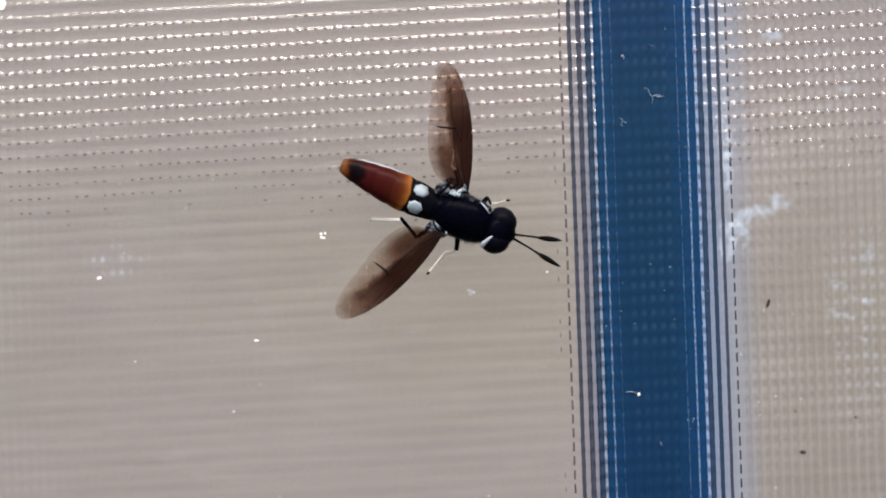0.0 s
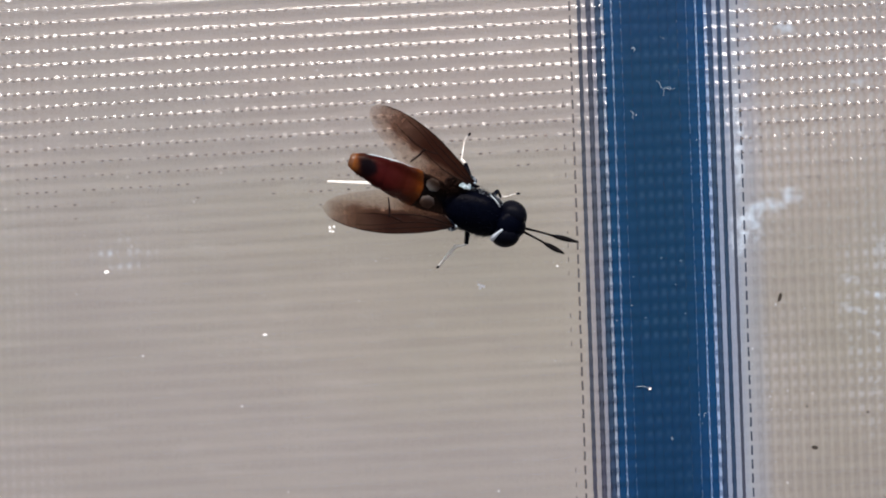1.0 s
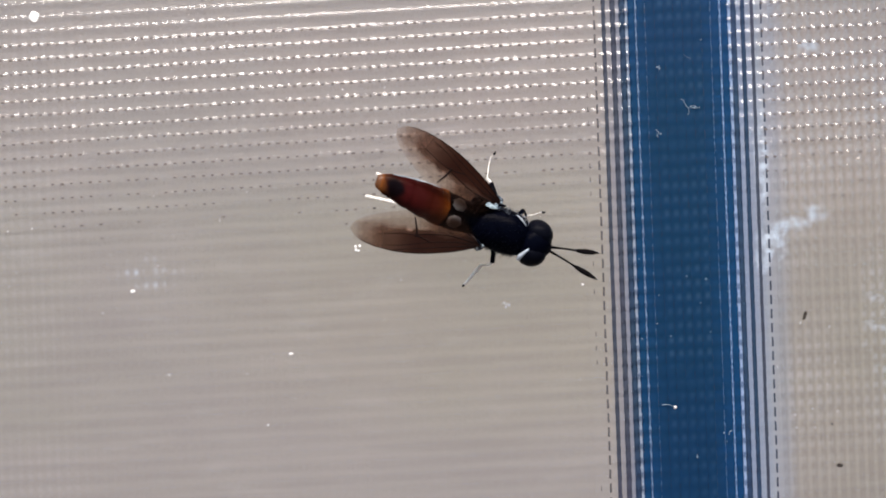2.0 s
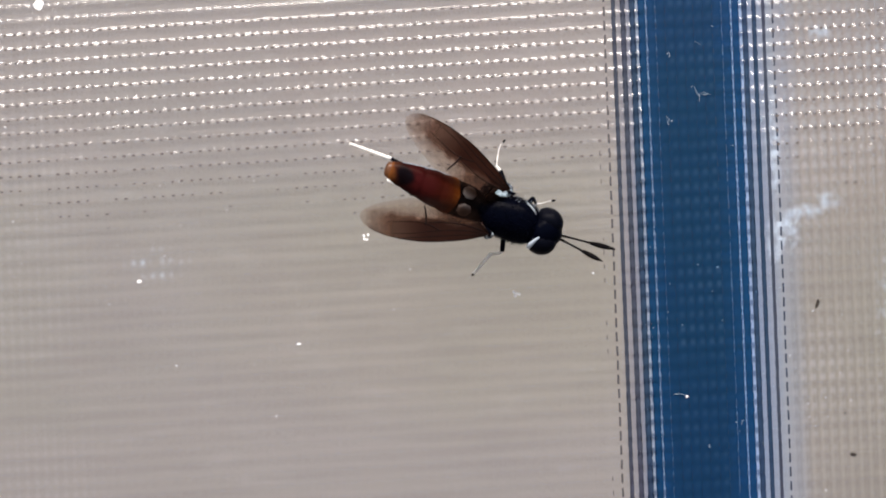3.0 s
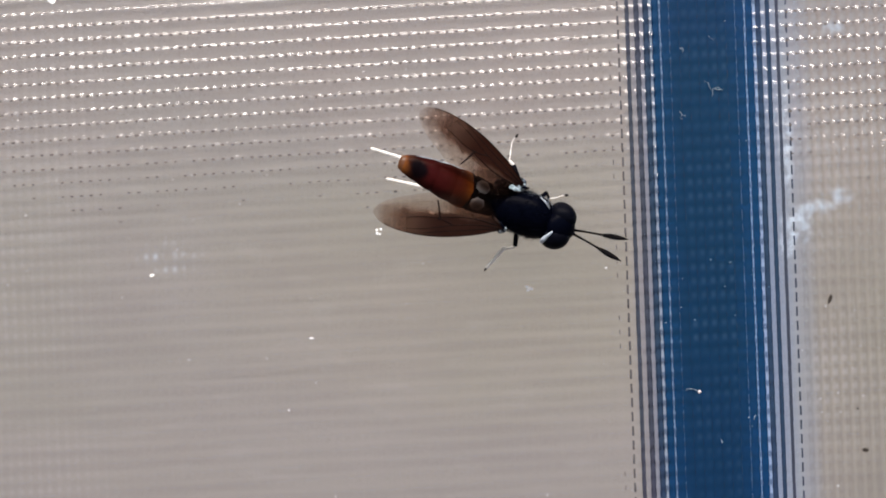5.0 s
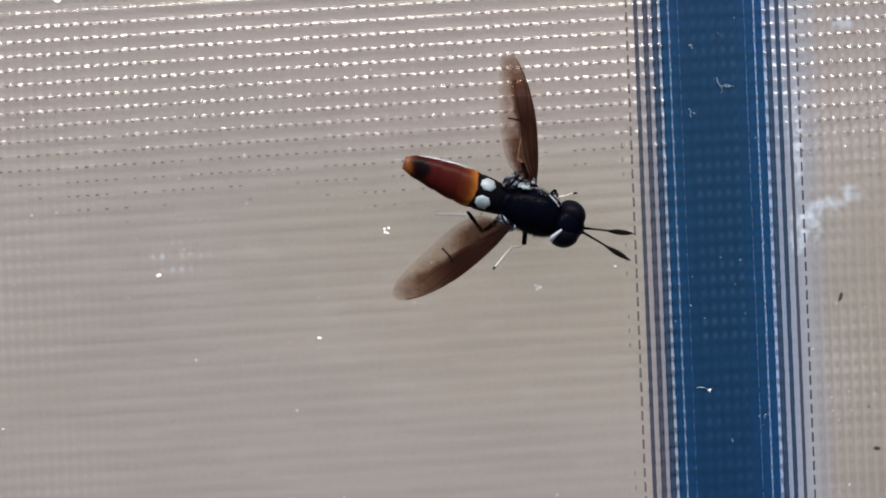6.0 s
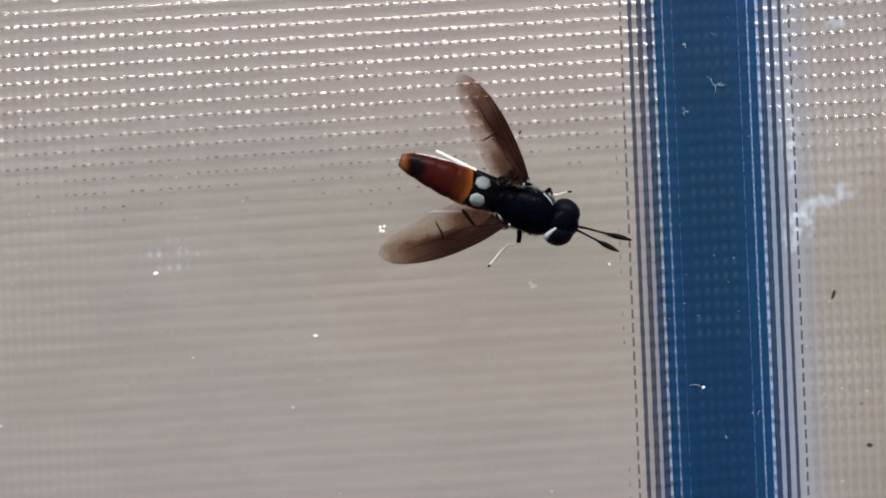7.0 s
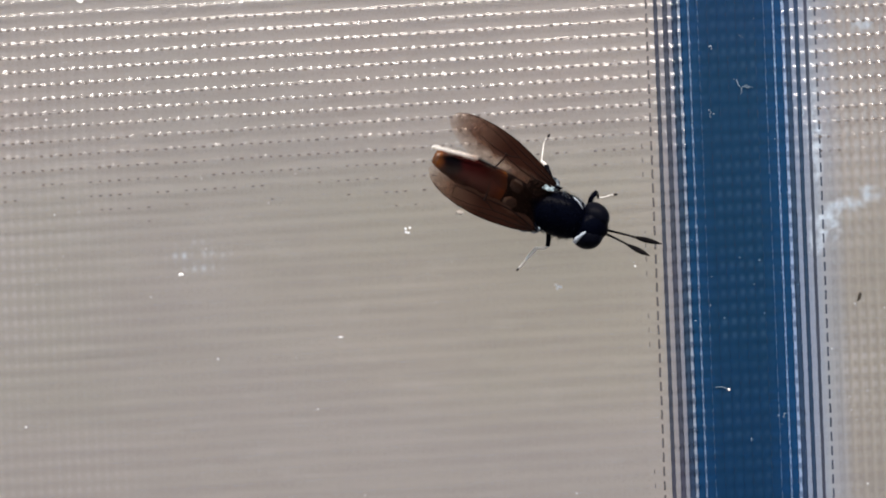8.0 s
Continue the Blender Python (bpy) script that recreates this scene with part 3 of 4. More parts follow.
tagged(part("weave_shade", bm_from(chink_verts, chink_faces), CHINK, sheet, "dark discs drawn as shade between the beads of the weave"), kind="stuff")

# blue warps of the stripe, by their number from the first; millimetres wide
STRIPE_WIDTHS = {-2: 0.07, -1: 0.18, 0: 0.36, 1: 0.46, 2: 0.55, 3: 0.665, 4: 0.74, 5: 0.80, 11: 0.80, 12: 0.755, 13: 0.64, 14: 0.50, 15: 0.39, 16: 0.29, 17: 0.16}
tan_warps = [warp_mesh(0.62, FAINT, 200 + i, proud=0.028) for i in range(6)]
dusty_warps = [warp_mesh(0.55, DUSTY, 220 + i, proud=0.035) for i in range(6)]
core_warps = [warp_mesh(0.83, CORE_TAPE, 300 + i, pinch=0.03) for i in range(4)]
for k in range(math.floor((X0 - WARP_X) / WARP_STEP), math.ceil((X1 - WARP_X) / WARP_STEP)):
    if k in STRIPE_WIDTHS:
        me = warp_mesh(STRIPE_WIDTHS[k], PIT if k < 0 else EDGE_TAPE if k in (0, 1, 16, 17) else MID_TAPE if k in (2, 14, 15) else BLUE_TAPE, 400 + k, broken=k in (-2, -1, 17), proud=0.05, pinch={2: 0.04, 3: 0.05, 4: 0.11, 5: 0.06, 11: 0.06, 12: 0.10, 13: 0.09}.get(k, 0.03))
    elif 5 < k < 11:
        me = core_warps[k % 4]
    else:
        me = (dusty_warps if k > 17 else tan_warps)[k % 6]
    ob = new("warp_thread", me)
    ob.parent = sheet
    ob.location = (warp_at(k) * MM, 0, 0)


# ---- the fly ----
# rings of the thorax: x, y, z, half width, half height
THORAX = [(-2.95, 0, 2.9, 1.0, 0.6), (-2.65, 0, 3.0, 1.5, 1.05), (-1.9, 0, 3.1, 1.78, 1.42), (-1.1, 0, 3.15, 1.88, 1.62), (-0.2, 0, 3.15, 1.93, 1.7),
          (0.7, 0, 3.1, 1.90, 1.6), (1.4, 0, 3.0, 1.76, 1.4), (1.95, 0, 2.95, 1.40, 1.05), (2.3, 0, 2.9, 0.8, 0.6)]


def hairs(count, seed, longest, thick, region):
    """Short hairs leaning backwards off the thorax, thickest at its sides."""
    rnd = random.Random(seed)
    verts, faces = [], []
    xs = [r[0] for r in THORAX]
    for _ in range(count):
        x, turn = rnd.uniform(-2.9, 2.2), rnd.uniform(*region)
        z, w, h = (float(np.interp(x, xs, [r[i] for r in THORAX])) for i in (2, 3, 4))
        root = Vector((x, w * math.cos(turn), z + h * math.sin(turn)))
        out = Vector((0.15 * x, math.cos(turn) / w, math.sin(turn) / h)).normalized()
        way = (out + Vector((-0.7 + rnd.gauss(0, 0.35), rnd.gauss(0, 0.3), rnd.gauss(0, 0.3)))).normalized()
        side = way.orthogonal().normalized()
        third = way.cross(side)
        length = longest * rnd.uniform(0.45, 1.0)
        base = len(verts)
        verts += [tuple(root - 0.03 * out + thick * (math.cos(q) * side + math.sin(q) * third)) for q in (0, 2.094, 4.189)] + [tuple(root + way * length + Vector((-0.15 * length, 0, 0)))]
        faces += [(base, base + 1, base + 3), (base + 1, base + 2, base + 3), (base + 2, base, base + 3)]
    return bm_from(verts, faces)


def crumpled(corner, across, along_way, seed):
    """A crumpled patch of thin skin with a rounded outline."""
    rnd = random.Random(seed)
    n, m = 9, 7
    c, a, b = Vector(corner), Vector(across), Vector(along_way)
    up = a.cross(b).normalized()
    verts, faces = [], []
    for i in range(n + 1):
        for j in range(m + 1):
            u, v = 2 * i / n - 1, 2 * j / m - 1
            u, v = u * math.sqrt(1 - 0.42 * v * v), v * math.sqrt(1 - 0.42 * u * u)
            p = c + a * u + b * v + up * (0.16 * math.sin(4.2 * u + seed) * math.cos(3.1 * v + seed) + rnd.gauss(0, 0.03))
            verts.append(tuple(p))
    for i in range(n):
        for j in range(m):
            k = i * (m + 1) + j
            faces.append((k, k + 1, k + m + 2, k + m + 1))
    return bm_from(verts, faces)


def fly():
    """Soldier fly; head along x, left side along y, back along z; the cloth is z = 0."""
    ob = tagged(new("soldier_fly"), "black fly with smoky brown wings and amber abdomen on the cloth", "fly")
    ob.empty_display_size = 0.005
    thorax = part("thorax", body([*THORAX[:5],
                                  *THORAX[5:]]), BLACK, ob, "domed blue-black thorax")
    part("scutellum", body([(-3.15, 0, 3.7, 0.25, 0.12), (-2.95, 0, 3.75, 0.6, 0.28), (-2.5, 0, 3.8, 0.85, 0.38), (-2.0, 0, 3.8, 0.8, 0.35)], 18), BLACK, ob)
    rings = [(-11.75, 0.34, 2.2, 0.55, 0.32), (-11.6, 0.34, 2.25, 0.74, 0.44), (-11.0, 0.34, 2.3, 0.95, 0.6), (-10.3, 0.32, 2.35, 1.12, 0.74), (-9.6, 0.29, 2.4, 1.25, 0.84),
             (-8.8, 0.24, 2.45, 1.38, 0.94), (-8.0, 0.19, 2.5, 1.48, 1.02), (-7.2, 0.14, 2.5, 1.56, 1.06), (-6.4, 0.09, 2.55, 1.60, 1.09), (-5.7, 0.05, 2.55, 1.60, 1.09),
             (-5.0, 0.02, 2.55, 1.56, 1.07), (-4.2, 0, 2.55, 1.48, 1.03), (-3.4, 0, 2.6, 1.38, 0.98), (-2.7, 0, 2.7, 1.25, 0.9), (-2.2, 0, 2.8, 1.0, 0.7)]
    stations = []
    for x in np.arange(-11.75, -2.15, 0.15):
        w = 1.0 - 0.045 * sum(math.exp(-((x - e) / 0.13) ** 2) for e in (-10.35, -8.75, -7.0, -5.35)) + 0.012 * math.sin(3.9 * x)
        y, z, wide, tall = (float(np.interp(x, [r[0] for r in rings], [r[i] for r in rings])) for i in (1, 2, 3, 4))
        stations.append((float(x), y, z, wide * w, tall * w))
    abdomen = part("abdomen", body(stations), abdomen_material(), ob,
                   "amber and red-brown abdomen with a black patch before the tip")
    for y in (0.80, -0.74):
        ring = [(1.0, 0.0), (0.55, 0.82), (-0.35, 0.92), (-0.95, 0.40), (-0.95, -0.40), (-0.35, -0.92), (0.55, -0.82)]
        rings = [[(-4.58 + 0.72 * s * a, y + 0.62 * s * b, z - 0.27 * (y + 0.62 * s * b) ** 2) for a, b in ring] for s, z in ((1.0, 3.50), (0.93, 3.64), (0.5, 3.68), (0.05, 3.69))]
        part("abdomen_window", loft(rings), PALE, abdomen, "white translucent window of the abdomen")
    part("abdomen_tip", body([(-11.98, 0.34, 2.15, 0.42, 0.2), (-11.92, 0.34, 2.15, 0.56, 0.3), (-11.7, 0.34, 2.2, 0.68, 0.40), (-11.5, 0.34, 2.25, 0.72, 0.44)], 16), AMBER, abdomen, "amber abdomen tip")
    # a thin pale tube draws the bright highlight along the abdomen's upper edge
    edge = [(-10.9, 1.26, 2.55), (-10.2, 1.40, 2.6), (-9.4, 1.48, 2.65), (-8.6, 1.56, 2.7), (-7.8, 1.62, 2.72), (-7.0, 1.64, 2.75), (-6.3, 1.64, 2.75)]
    part("sheen_line", tube(smooth_line(edge), [0.085 * math.sin(math.pi * (0.06 + 0.88 * i / 24)) * (1 + 0.35 * math.sin(3.1 * i)) for i in range(25)], 8), SILVER, abdomen, "pale line drawn as the highlight along the abdomen's side")
    # the sheen along the shoulder, likewise made as a pale tube
    shoulder = [(0.55, 1.72, 4.05), (0.95, 1.55, 4.1), (1.35, 1.32, 4.05), (1.7, 1.05, 3.9)]
    part("sheen_line", tube(smooth_line(shoulder), [0.07 * math.sin(math.pi * (0.1 + 0.8 * i / 12)) for i in range(13)], 8), SILVER, thorax, "thin pale line drawn as the sheen on the shoulder's rim")
    tagged(part("hair", hairs(700, 61, 0.42, 0.022, (-0.5, math.pi + 0.5)), BLACK, thorax, "short black hair of the thorax", smooth=False), kind="stuff")
    tagged(part("pale_hair", hairs(110, 62, 0.34, 0.016, (0.0, 0.75)), SILVER, thorax, "fine silvery hair of the shoulder", smooth=False), kind="stuff")
    # thin skin and dark struts where the wings join
    for corner, across, way, seed in (((-2.45, 2.0, 4.0), (0.72, 0.1, 0.1), (0.05, 0.78, 0.12), 1), ((-1.45, 2.15, 4.3), (0.55, -0.05, 0.05), (0.0, 0.55, -0.1), 2), ((-3.15, 1.55, 3.7), (0.4, 0.1, 0.0), (0.0, 0.5, 0.0), 3),
                                      ((-2.4, -1.9, 3.7), (0.7, 0.05, 0.1), (0.1, 0.7, 0.1), 4), ((-1.5, -2.05, 4.0), (0.4, 0.05, 0.05), (0.05, 0.35, 0.15), 5)):
        part("base_membrane", crumpled(corner, across, way, seed), MEMBRANE, thorax, "crumpled grey skin at the wing base")
    part("shoulder_plate", crumpled((-1.75, 1.62, 4.70), (0.52, 0.06, 0.02), (0.04, 0.19, -0.13), 7), PALE, thorax, "pale shining plate beside the wing base")
    for line, r in (([(-3.0, 1.0, 3.7), (-2.75, 1.6, 4.05), (-2.45, 2.3, 4.1)], 0.10), ([(-2.5, 1.1, 4.1), (-2.2, 1.7, 4.25), (-1.9, 2.35, 4.2)], 0.09), ([(-2.9, 2.1, 3.95), (-2.2, 2.0, 4.15), (-1.2, 2.1, 4.3)], 0.07),
                    ([(-1.7, 1.5, 4.4), (-1.2, 1.9, 4.45), (-0.6, 2.05, 4.3)], 0.11), ([(-3.1, 1.7, 3.5), (-2.6, 2.3, 3.8)], 0.07), ([(-2.7, -1.2, 3.9), (-2.1, -1.8, 4.1), (-1.3, -2.1, 4.2)], 0.09), ([(-1.9, -1.5, 4.2), (-1.3, -1.95, 4.3)], 0.10)):
        pts = smooth_line(line)
        part("wing_sclerite", tube(pts, [r * (0.55 + 0.45 * math.sin(math.pi * (0.1 + 0.8 * i / (len(pts) - 1)))) for i in range(len(pts))], 8), BLACK, thorax, "small dark strut at the wing base")
    head = part("head", body([(1.75, 0, 2.9, 0.7, 0.8), (2.1, 0, 2.9, 1.4, 1.2), (2.6, 0, 2.95, 1.75, 1.42), (3.2, 0, 2.95, 1.72, 1.42), (3.8, 0, 2.85, 1.35, 1.18), (4.25, 0, 2.7, 0.75, 0.7), (4.5, 0, 2.6, 0.25, 0.25)], 20), BLACK, ob)
    for s in (1, -1):
        eye = bmesh.new()
        bmesh.ops.create_uvsphere(eye, u_segments=24, v_segments=16, radius=MM,
                                  matrix=Matrix.Translation((3.0 * MM, 0.96 * s * MM, 2.92 * MM)) @ Euler((0, 0, radians(-22 * s))).to_matrix().to_4x4() @ Matrix.Diagonal((1.30, 1.12, 1.36, 1)))
        part("eye", eye, EYE, head, "dark rounded compound eye")
    rim = [(2.66, -0.55, 4.2), (2.44, -0.92, 4.12), (2.24, -1.3, 3.92), (2.10, -1.6, 3.68), (2.06, -1.84, 3.4)]
    part("eye_rim", tube(smooth_line(rim), [float(np.interp(i, [0, 4, 11, 15, 16], [0.03, 0.13, 0.22, 0.17, 0.08])) for i in range(17)], 10), SILVER, head, "silvery white rim behind the eye")
    for s in (1, -1):
        f = 1.0 if s > 0 else 0.6
        part("haltere", body([(-2.75, 1.32 * s, 3.5, 0.12 * f, 0.1), (-2.55, 1.42 * s, 3.6, 0.30 * f, 0.22 * f), (-2.1, 1.5 * s, 3.65, 0.34 * f, 0.24 * f), (-1.7, 1.6 * s, 3.6, 0.22 * f, 0.16 * f), (-1.4, 1.6 * s, 3.5, 0.08, 0.06)], 12), PALE if s > 0 else SILVER, ob, "white knobbed haltere at the wing base")
    return ob, head, abdomen


def wing_outline(s):
    """Leading and trailing edge at s of the wing's length, millimetres."""
    lead = np.interp(s, [0, 0.05, 0.25, 0.48, 0.69, 0.82, 0.91, 0.965, 0.99, 1.0], [0, 0.3, 0.93, 1.32, 1.34, 1.15, 0.85, 0.50, 0.22, -0.1])
    trail = np.interp(s, [0, 0.05, 0.116, 0.17, 0.22, 0.29, 0.367, 0.488, 0.62, 0.82, 0.91, 0.96, 0.985, 1.0], [0, -0.9, -1.9, -2.45, -2.7, -2.82, -2.82, -2.62, -2.2, -1.6, -1.2, -0.85, -0.55, -0.1])
    return float(lead), float(trail)


def wing(side, parent):
    length, n, m = 11.6, 40, 12
    verts, faces = [], []
    for i in range(n + 1):
        s = 0.5 - 0.5 * math.cos(math.pi * i / n)
        lead, trail = wing_outline(s)
        for j in range(m + 1):
            u = j / m
            y = lead + (trail - lead) * u
            z = 0.05 * math.sin(9 * u + 2 * s) + 0.25 * math.sin(math.pi * s) * (1 - u) - 0.25 * u * s
            verts.append((-s * length, side * y, z))
    for i in range(n):
        for j in range(m):
            a = i * (m + 1) + j
            faces.append((a, a + 1, a + m + 2, a + m + 1))
    bm = bm_from(verts, faces)
    across, along = bm.verts.layers.float.new("across"), bm.verts.layers.float.new("along")
    for k, v in enumerate(bm.verts):
        v[across], v[along] = (k % (m + 1)) / m, 0.5 - 0.5 * math.cos(math.pi * (k // (m + 1)) / n)
    bmesh.ops.remove_doubles(bm, verts=bm.verts, dist=1e-6)
    ob = part("wing", bm, wing_material(side), parent, "smoky brown see-through wing with dark veins")

    def at(s, u):
        lead, trail = wing_outline(s)
        z = 0.05 * math.sin(9 * u + 2 * s) + 0.25 * math.sin(math.pi * s) * (1 - u) - 0.25 * u * s
        return (-s * length, side * (lead + (trail - lead) * u), z + 0.02)

    for course, thick in (([(0.0, 0.0), (0.2, 0.01), (0.5, 0.01), (0.75, 0.01), (0.93, 0.03)], 0.075), ([(0.02, 0.15), (0.2, 0.13), (0.45, 0.12), (0.68, 0.03)], 0.06),
                          ([(0.02, 0.2), (0.2, 0.24), (0.4, 0.24), (0.62, 0.16), (0.8, 0.08)], 0.055), ([(0.05, 0.4), (0.25, 0.40), (0.45, 0.42), (0.52, 0.40)], 0.085),
                          ([(0.40, 0.24), (0.46, 0.34), (0.52, 0.40), (0.62, 0.44), (0.80, 0.40)], 0.07), ([(0.505, 0.36), (0.505, 0.48), (0.515, 0.62), (0.53, 0.80)], 0.15)):
        line = smooth_line([at(s, u) for s, u in course], 4)
        part("vein", tube(line, [thick * (0.8 - 0.45 * i / len(line)) for i in range(len(line))], 6), VEIN, ob)
    return ob


def leg(parent, femur, tibia, tarsus, label=""):
    """A leg from three lines: dark femur and tibia, white tarsus with a dark claw."""
    ob = part("leg", tube(smooth_line(femur), [0.26 - 0.10 * i / (4 * len(femur)) for i in range(4 * (len(femur) - 1) + 1)], 10), BLACK, parent, label)
    part("tibia", tube(smooth_line(tibia), [0.12] * (4 * (len(tibia) - 1) + 1), 8), TARSUS if label.startswith("pale") else BLACK, ob)
    n = 4 * (len(tarsus) - 1) + 1
    part("tarsus", tube(smooth_line(tarsus), [(0.15 if "right" in label else 0.055) + 0.02 * (i % 3 == 0) - 0.05 * i / n for i in range(n)], 8), TARSUS, ob, "white jointed tarsus")
    end = Vector(tarsus[-1])
    way = (end - Vector(tarsus[-2])).normalized()
    part("claw", tube([end - 0.05 * way, end + 0.12 * way, end + 0.3 * way], [0.09, 0.11, 0.05], 6), BLACK, ob)
    return ob


def antenna(parent):
    """A thin stalk with a long flattened club; it points along x."""
    ob = part("antenna", tube([(0, 0, 0), (0.5, 0.02, 0), (1.2, 0.03, 0), (2.2, 0.02, 0), (2.7, 0, 0)], [0.12, 0.11, 0.09, 0.085, 0.10], 8), ANTENNA, parent, "black antenna with a long flat club")
    part("club", body([(2.55, 0, 0, 0.08, 0.06), (2.9, 0, 0, 0.17, 0.10), (3.5, 0, 0, 0.235, 0.12), (4.1, 0, 0, 0.21, 0.11), (4.6, 0, 0, 0.12, 0.08), (4.95, 0, 0, 0.03, 0.03)], 12), ANTENNA, ob)
    return ob


the_fly, fly_head, fly_abdomen = fly()
left_wing, right_wing = wing(1, the_fly), wing(-1, the_fly)
left_antenna, right_antenna = antenna(fly_head), antenna(fly_head)
leg(the_fly, [(-0.6, 1.2, 2.0), (-1.4, 2.3, 2.3), (-2.45, 3.62, 1.8)], [(-2.45, 3.62, 1.8), (-2.7, 3.8, 1.4), (-2.9, 3.9, 0.9)], [(-2.9, 3.9, 0.9), (-3.15, 5.0, 0.4), (-3.25, 5.7, 0.2), (-3.1, 6.2, 0.15)], "pale left middle leg")
leg(the_fly, [(-0.4, -1.1, 2.0), (-0.1, -2.0, 2.3), (0.15, -2.9, 2.1)], [(0.15, -2.9, 2.1), (-0.1, -3.2, 1.5), (-0.6, -3.4, 0.8)], [(-0.6, -3.4, 0.8), (-0.95, -4.3, 0.4), (-1.2, -5.1, 0.2), (-1.4, -5.6, 0.15)], "pale right middle leg")
left_front_leg = leg(the_fly, [(1.0, 0.9, 1.8), (0.8, 1.7, 2.2), (1.05, 2.4, 2.1)], [(1.05, 2.4, 2.1), (1.35, 2.2, 1.3), (1.5, 2.1, 0.6)], [(1.5, 2.1, 0.6), (2.1, 2.4, 0.3), (2.5, 2.75, 0.2), (2.8, 2.9, 0.15)], "left front leg")
leg(the_fly, [(1.2, -0.8, 1.8), (1.9, -1.2, 1.9), (2.5, -1.5, 1.5)], [(2.5, -1.5, 1.5), (2.8, -1.3, 0.9), (2.9, -1.1, 0.5)], [(2.9, -1.1, 0.5), (3.3, -0.8, 0.3), (3.6, -0.5, 0.2)], "right front leg")


def hind_leg(parent, side):
    """Femur, tibia and tarsus of a hind leg, each along x from its own joint, so that the joints can bend."""
    femur = part("hind_femur", tube([(0, 0, 0), (0.5, 0, 0), (1.4, 0, 0), (2.4, 0, 0), (3.1, 0, 0), (3.25, 0, 0)], [0.16, 0.24, 0.27, 0.22, 0.16, 0.10], 10), BLACK, parent, side + " hind femur")
    tibia = part("hind_tibia", tube([(0, 0, 0), (0.2, 0, 0), (1.4, 0, 0), (2.6, 0, 0), (3.3, 0, 0)], [0.12, 0.16, 0.15, 0.17, 0.15], 10), BLACK, parent, side + " hind tibia")
    steps = np.linspace(0, 3.9, 15)
    tarsus = part("hind_tarsus", tube([(x, 0, 0) for x in steps], [0.21 - 0.03 * (i % 3 == 2) - 0.07 * i / 14 for i in range(15)], 10), TARSUS, parent, "white jointed " + side + " hind tarsus")
    return femur, tibia, tarsus


left_hind, right_hind = hind_leg(the_fly, "left"), hind_leg(the_fly, "right")


# ---- specks on the cloth ----
def crumb(name, x, z, size, material, label, category, seed, flat=0.5, long=1.0, turn=0.0):
    """A small rough grain resting on the cloth."""
    rnd = random.Random(seed)
    bm = bmesh.new()
    bmesh.ops.create_icosphere(bm, subdivisions=2, radius=1)
    for v in bm.verts:
        v.co *= 1 + rnd.uniform(-0.3, 0.3)
        v.co = Vector((v.co.x * size / 2 * long, v.co.y * size / 2 * flat, v.co.z * size / 2)) * MM
    ob = part(name, bm, material, None, smooth=False)
    ob.matrix_basis = pose(x * MM, -(0.06 + size * flat * 0.3) * MM, z * MM, 0, turn, 0)
    return tagged(ob, label, category, group="specks on the cloth")


# places and sizes of the larger and the finer specks, millimetres
SPECKS = [
    (8.36, -3.53, 0.32), (-24.99, -1.16, 0.45), (-22.01, -8.74, 0.32), (-11.12, -7.25, 0.42), (-13.34, -13.54, 0.33), (15.19, -2.01, 0.36), (-35.96, 4.57, 0.26),
    (-33.80, 4.74, 0.24), (-39.24, -14.12, 0.34), (-27.73, -3.04, 0.24), (-15.09, -8.90, 0.20), (-10.99, -3.70, 0.20), (-10.87, -11.21, 0.22), (-0.99, -1.01, 0.20),
    (-2.57, -4.51, 0.20), (14.68, -10.49, 0.16), (-9.49, -21.32, 0.24), (9.25, -21.90, 0.26), (-26.75, 12.64, 0.24), (-36.35, 12.99, 0.26), (-5.61, 16.17, 0.18),
    (-1.86, 16.23, 0.18), (7.97, 18.17, 0.30), (22.54, 17.14, 0.26), (26.53, 19.44, 0.22), (27.99, 8.78, 0.20), (22.67, 11.18, 0.26), (21.70, -5.75, 0.22),
    (20.31, -7.05, 0.24), (27.34, -15.71, 0.28),
]
FINE_SPECKS = [
    (28.31, -7.09, 0.22), (35.02, -22.05, 0.30), (37.08, -6.56, 0.24), (34.33, -16.32, 0.16), (34.50, -6.12, 0.26), (35.32, -13.85, 0.24), (32.31, -9.99, 0.20),
    (24.59, 14.16, 0.16), (25.65, -4.04, 0.30), (29.56, -4.22, 0.32), (21.94, -3.21, 0.34), (26.21, -1.92, 0.50), (26.46, -6.64, 0.30), (22.89, -6.91, 0.36),
    (20.30, 0.09, 0.30), (28.09, -3.08, 0.26), (24.48, -1.63, 0.40), (24.94, -17.77, 0.26), (33.75, -14.32, 0.40), (35.49, -15.54, 0.34), (37.53, -14.15, 0.50),
    (33.82, -15.48, 0.36), (36.68, -11.71, 0.34), (37.48, -9.75, 0.34), (27.60, -16.50, 0.26), (-36.10, 3.34, 0.26), (-26.86, 2.14, 0.32), (-22.68, 1.02, 0.42),
    (-21.12, 3.69, 0.30), (-17.00, 4.85, 0.40),
]
FLAKES = [
    (-23.60, 2.17, 0.26), (-37.78, -1.53, 0.36), (-22.83, 7.25, 0.42), (-21.15, 7.57, 0.34), (-14.51, 7.33, 0.40), (-35.33, 0.84, 0.30), (-36.02, -0.31, 0.30),
    (39.28, 8.28, 0.40), (40.19, 8.34, 0.75), (35.75, 8.36, 0.55), (37.54, 12.98, 0.50), (40.82, 14.49, 0.36), (41.02, 10.18, 0.45), (42.65, 8.80, 0.36),
    (38.90, 10.97, 0.40), (34.01, 11.15, 0.50),
]
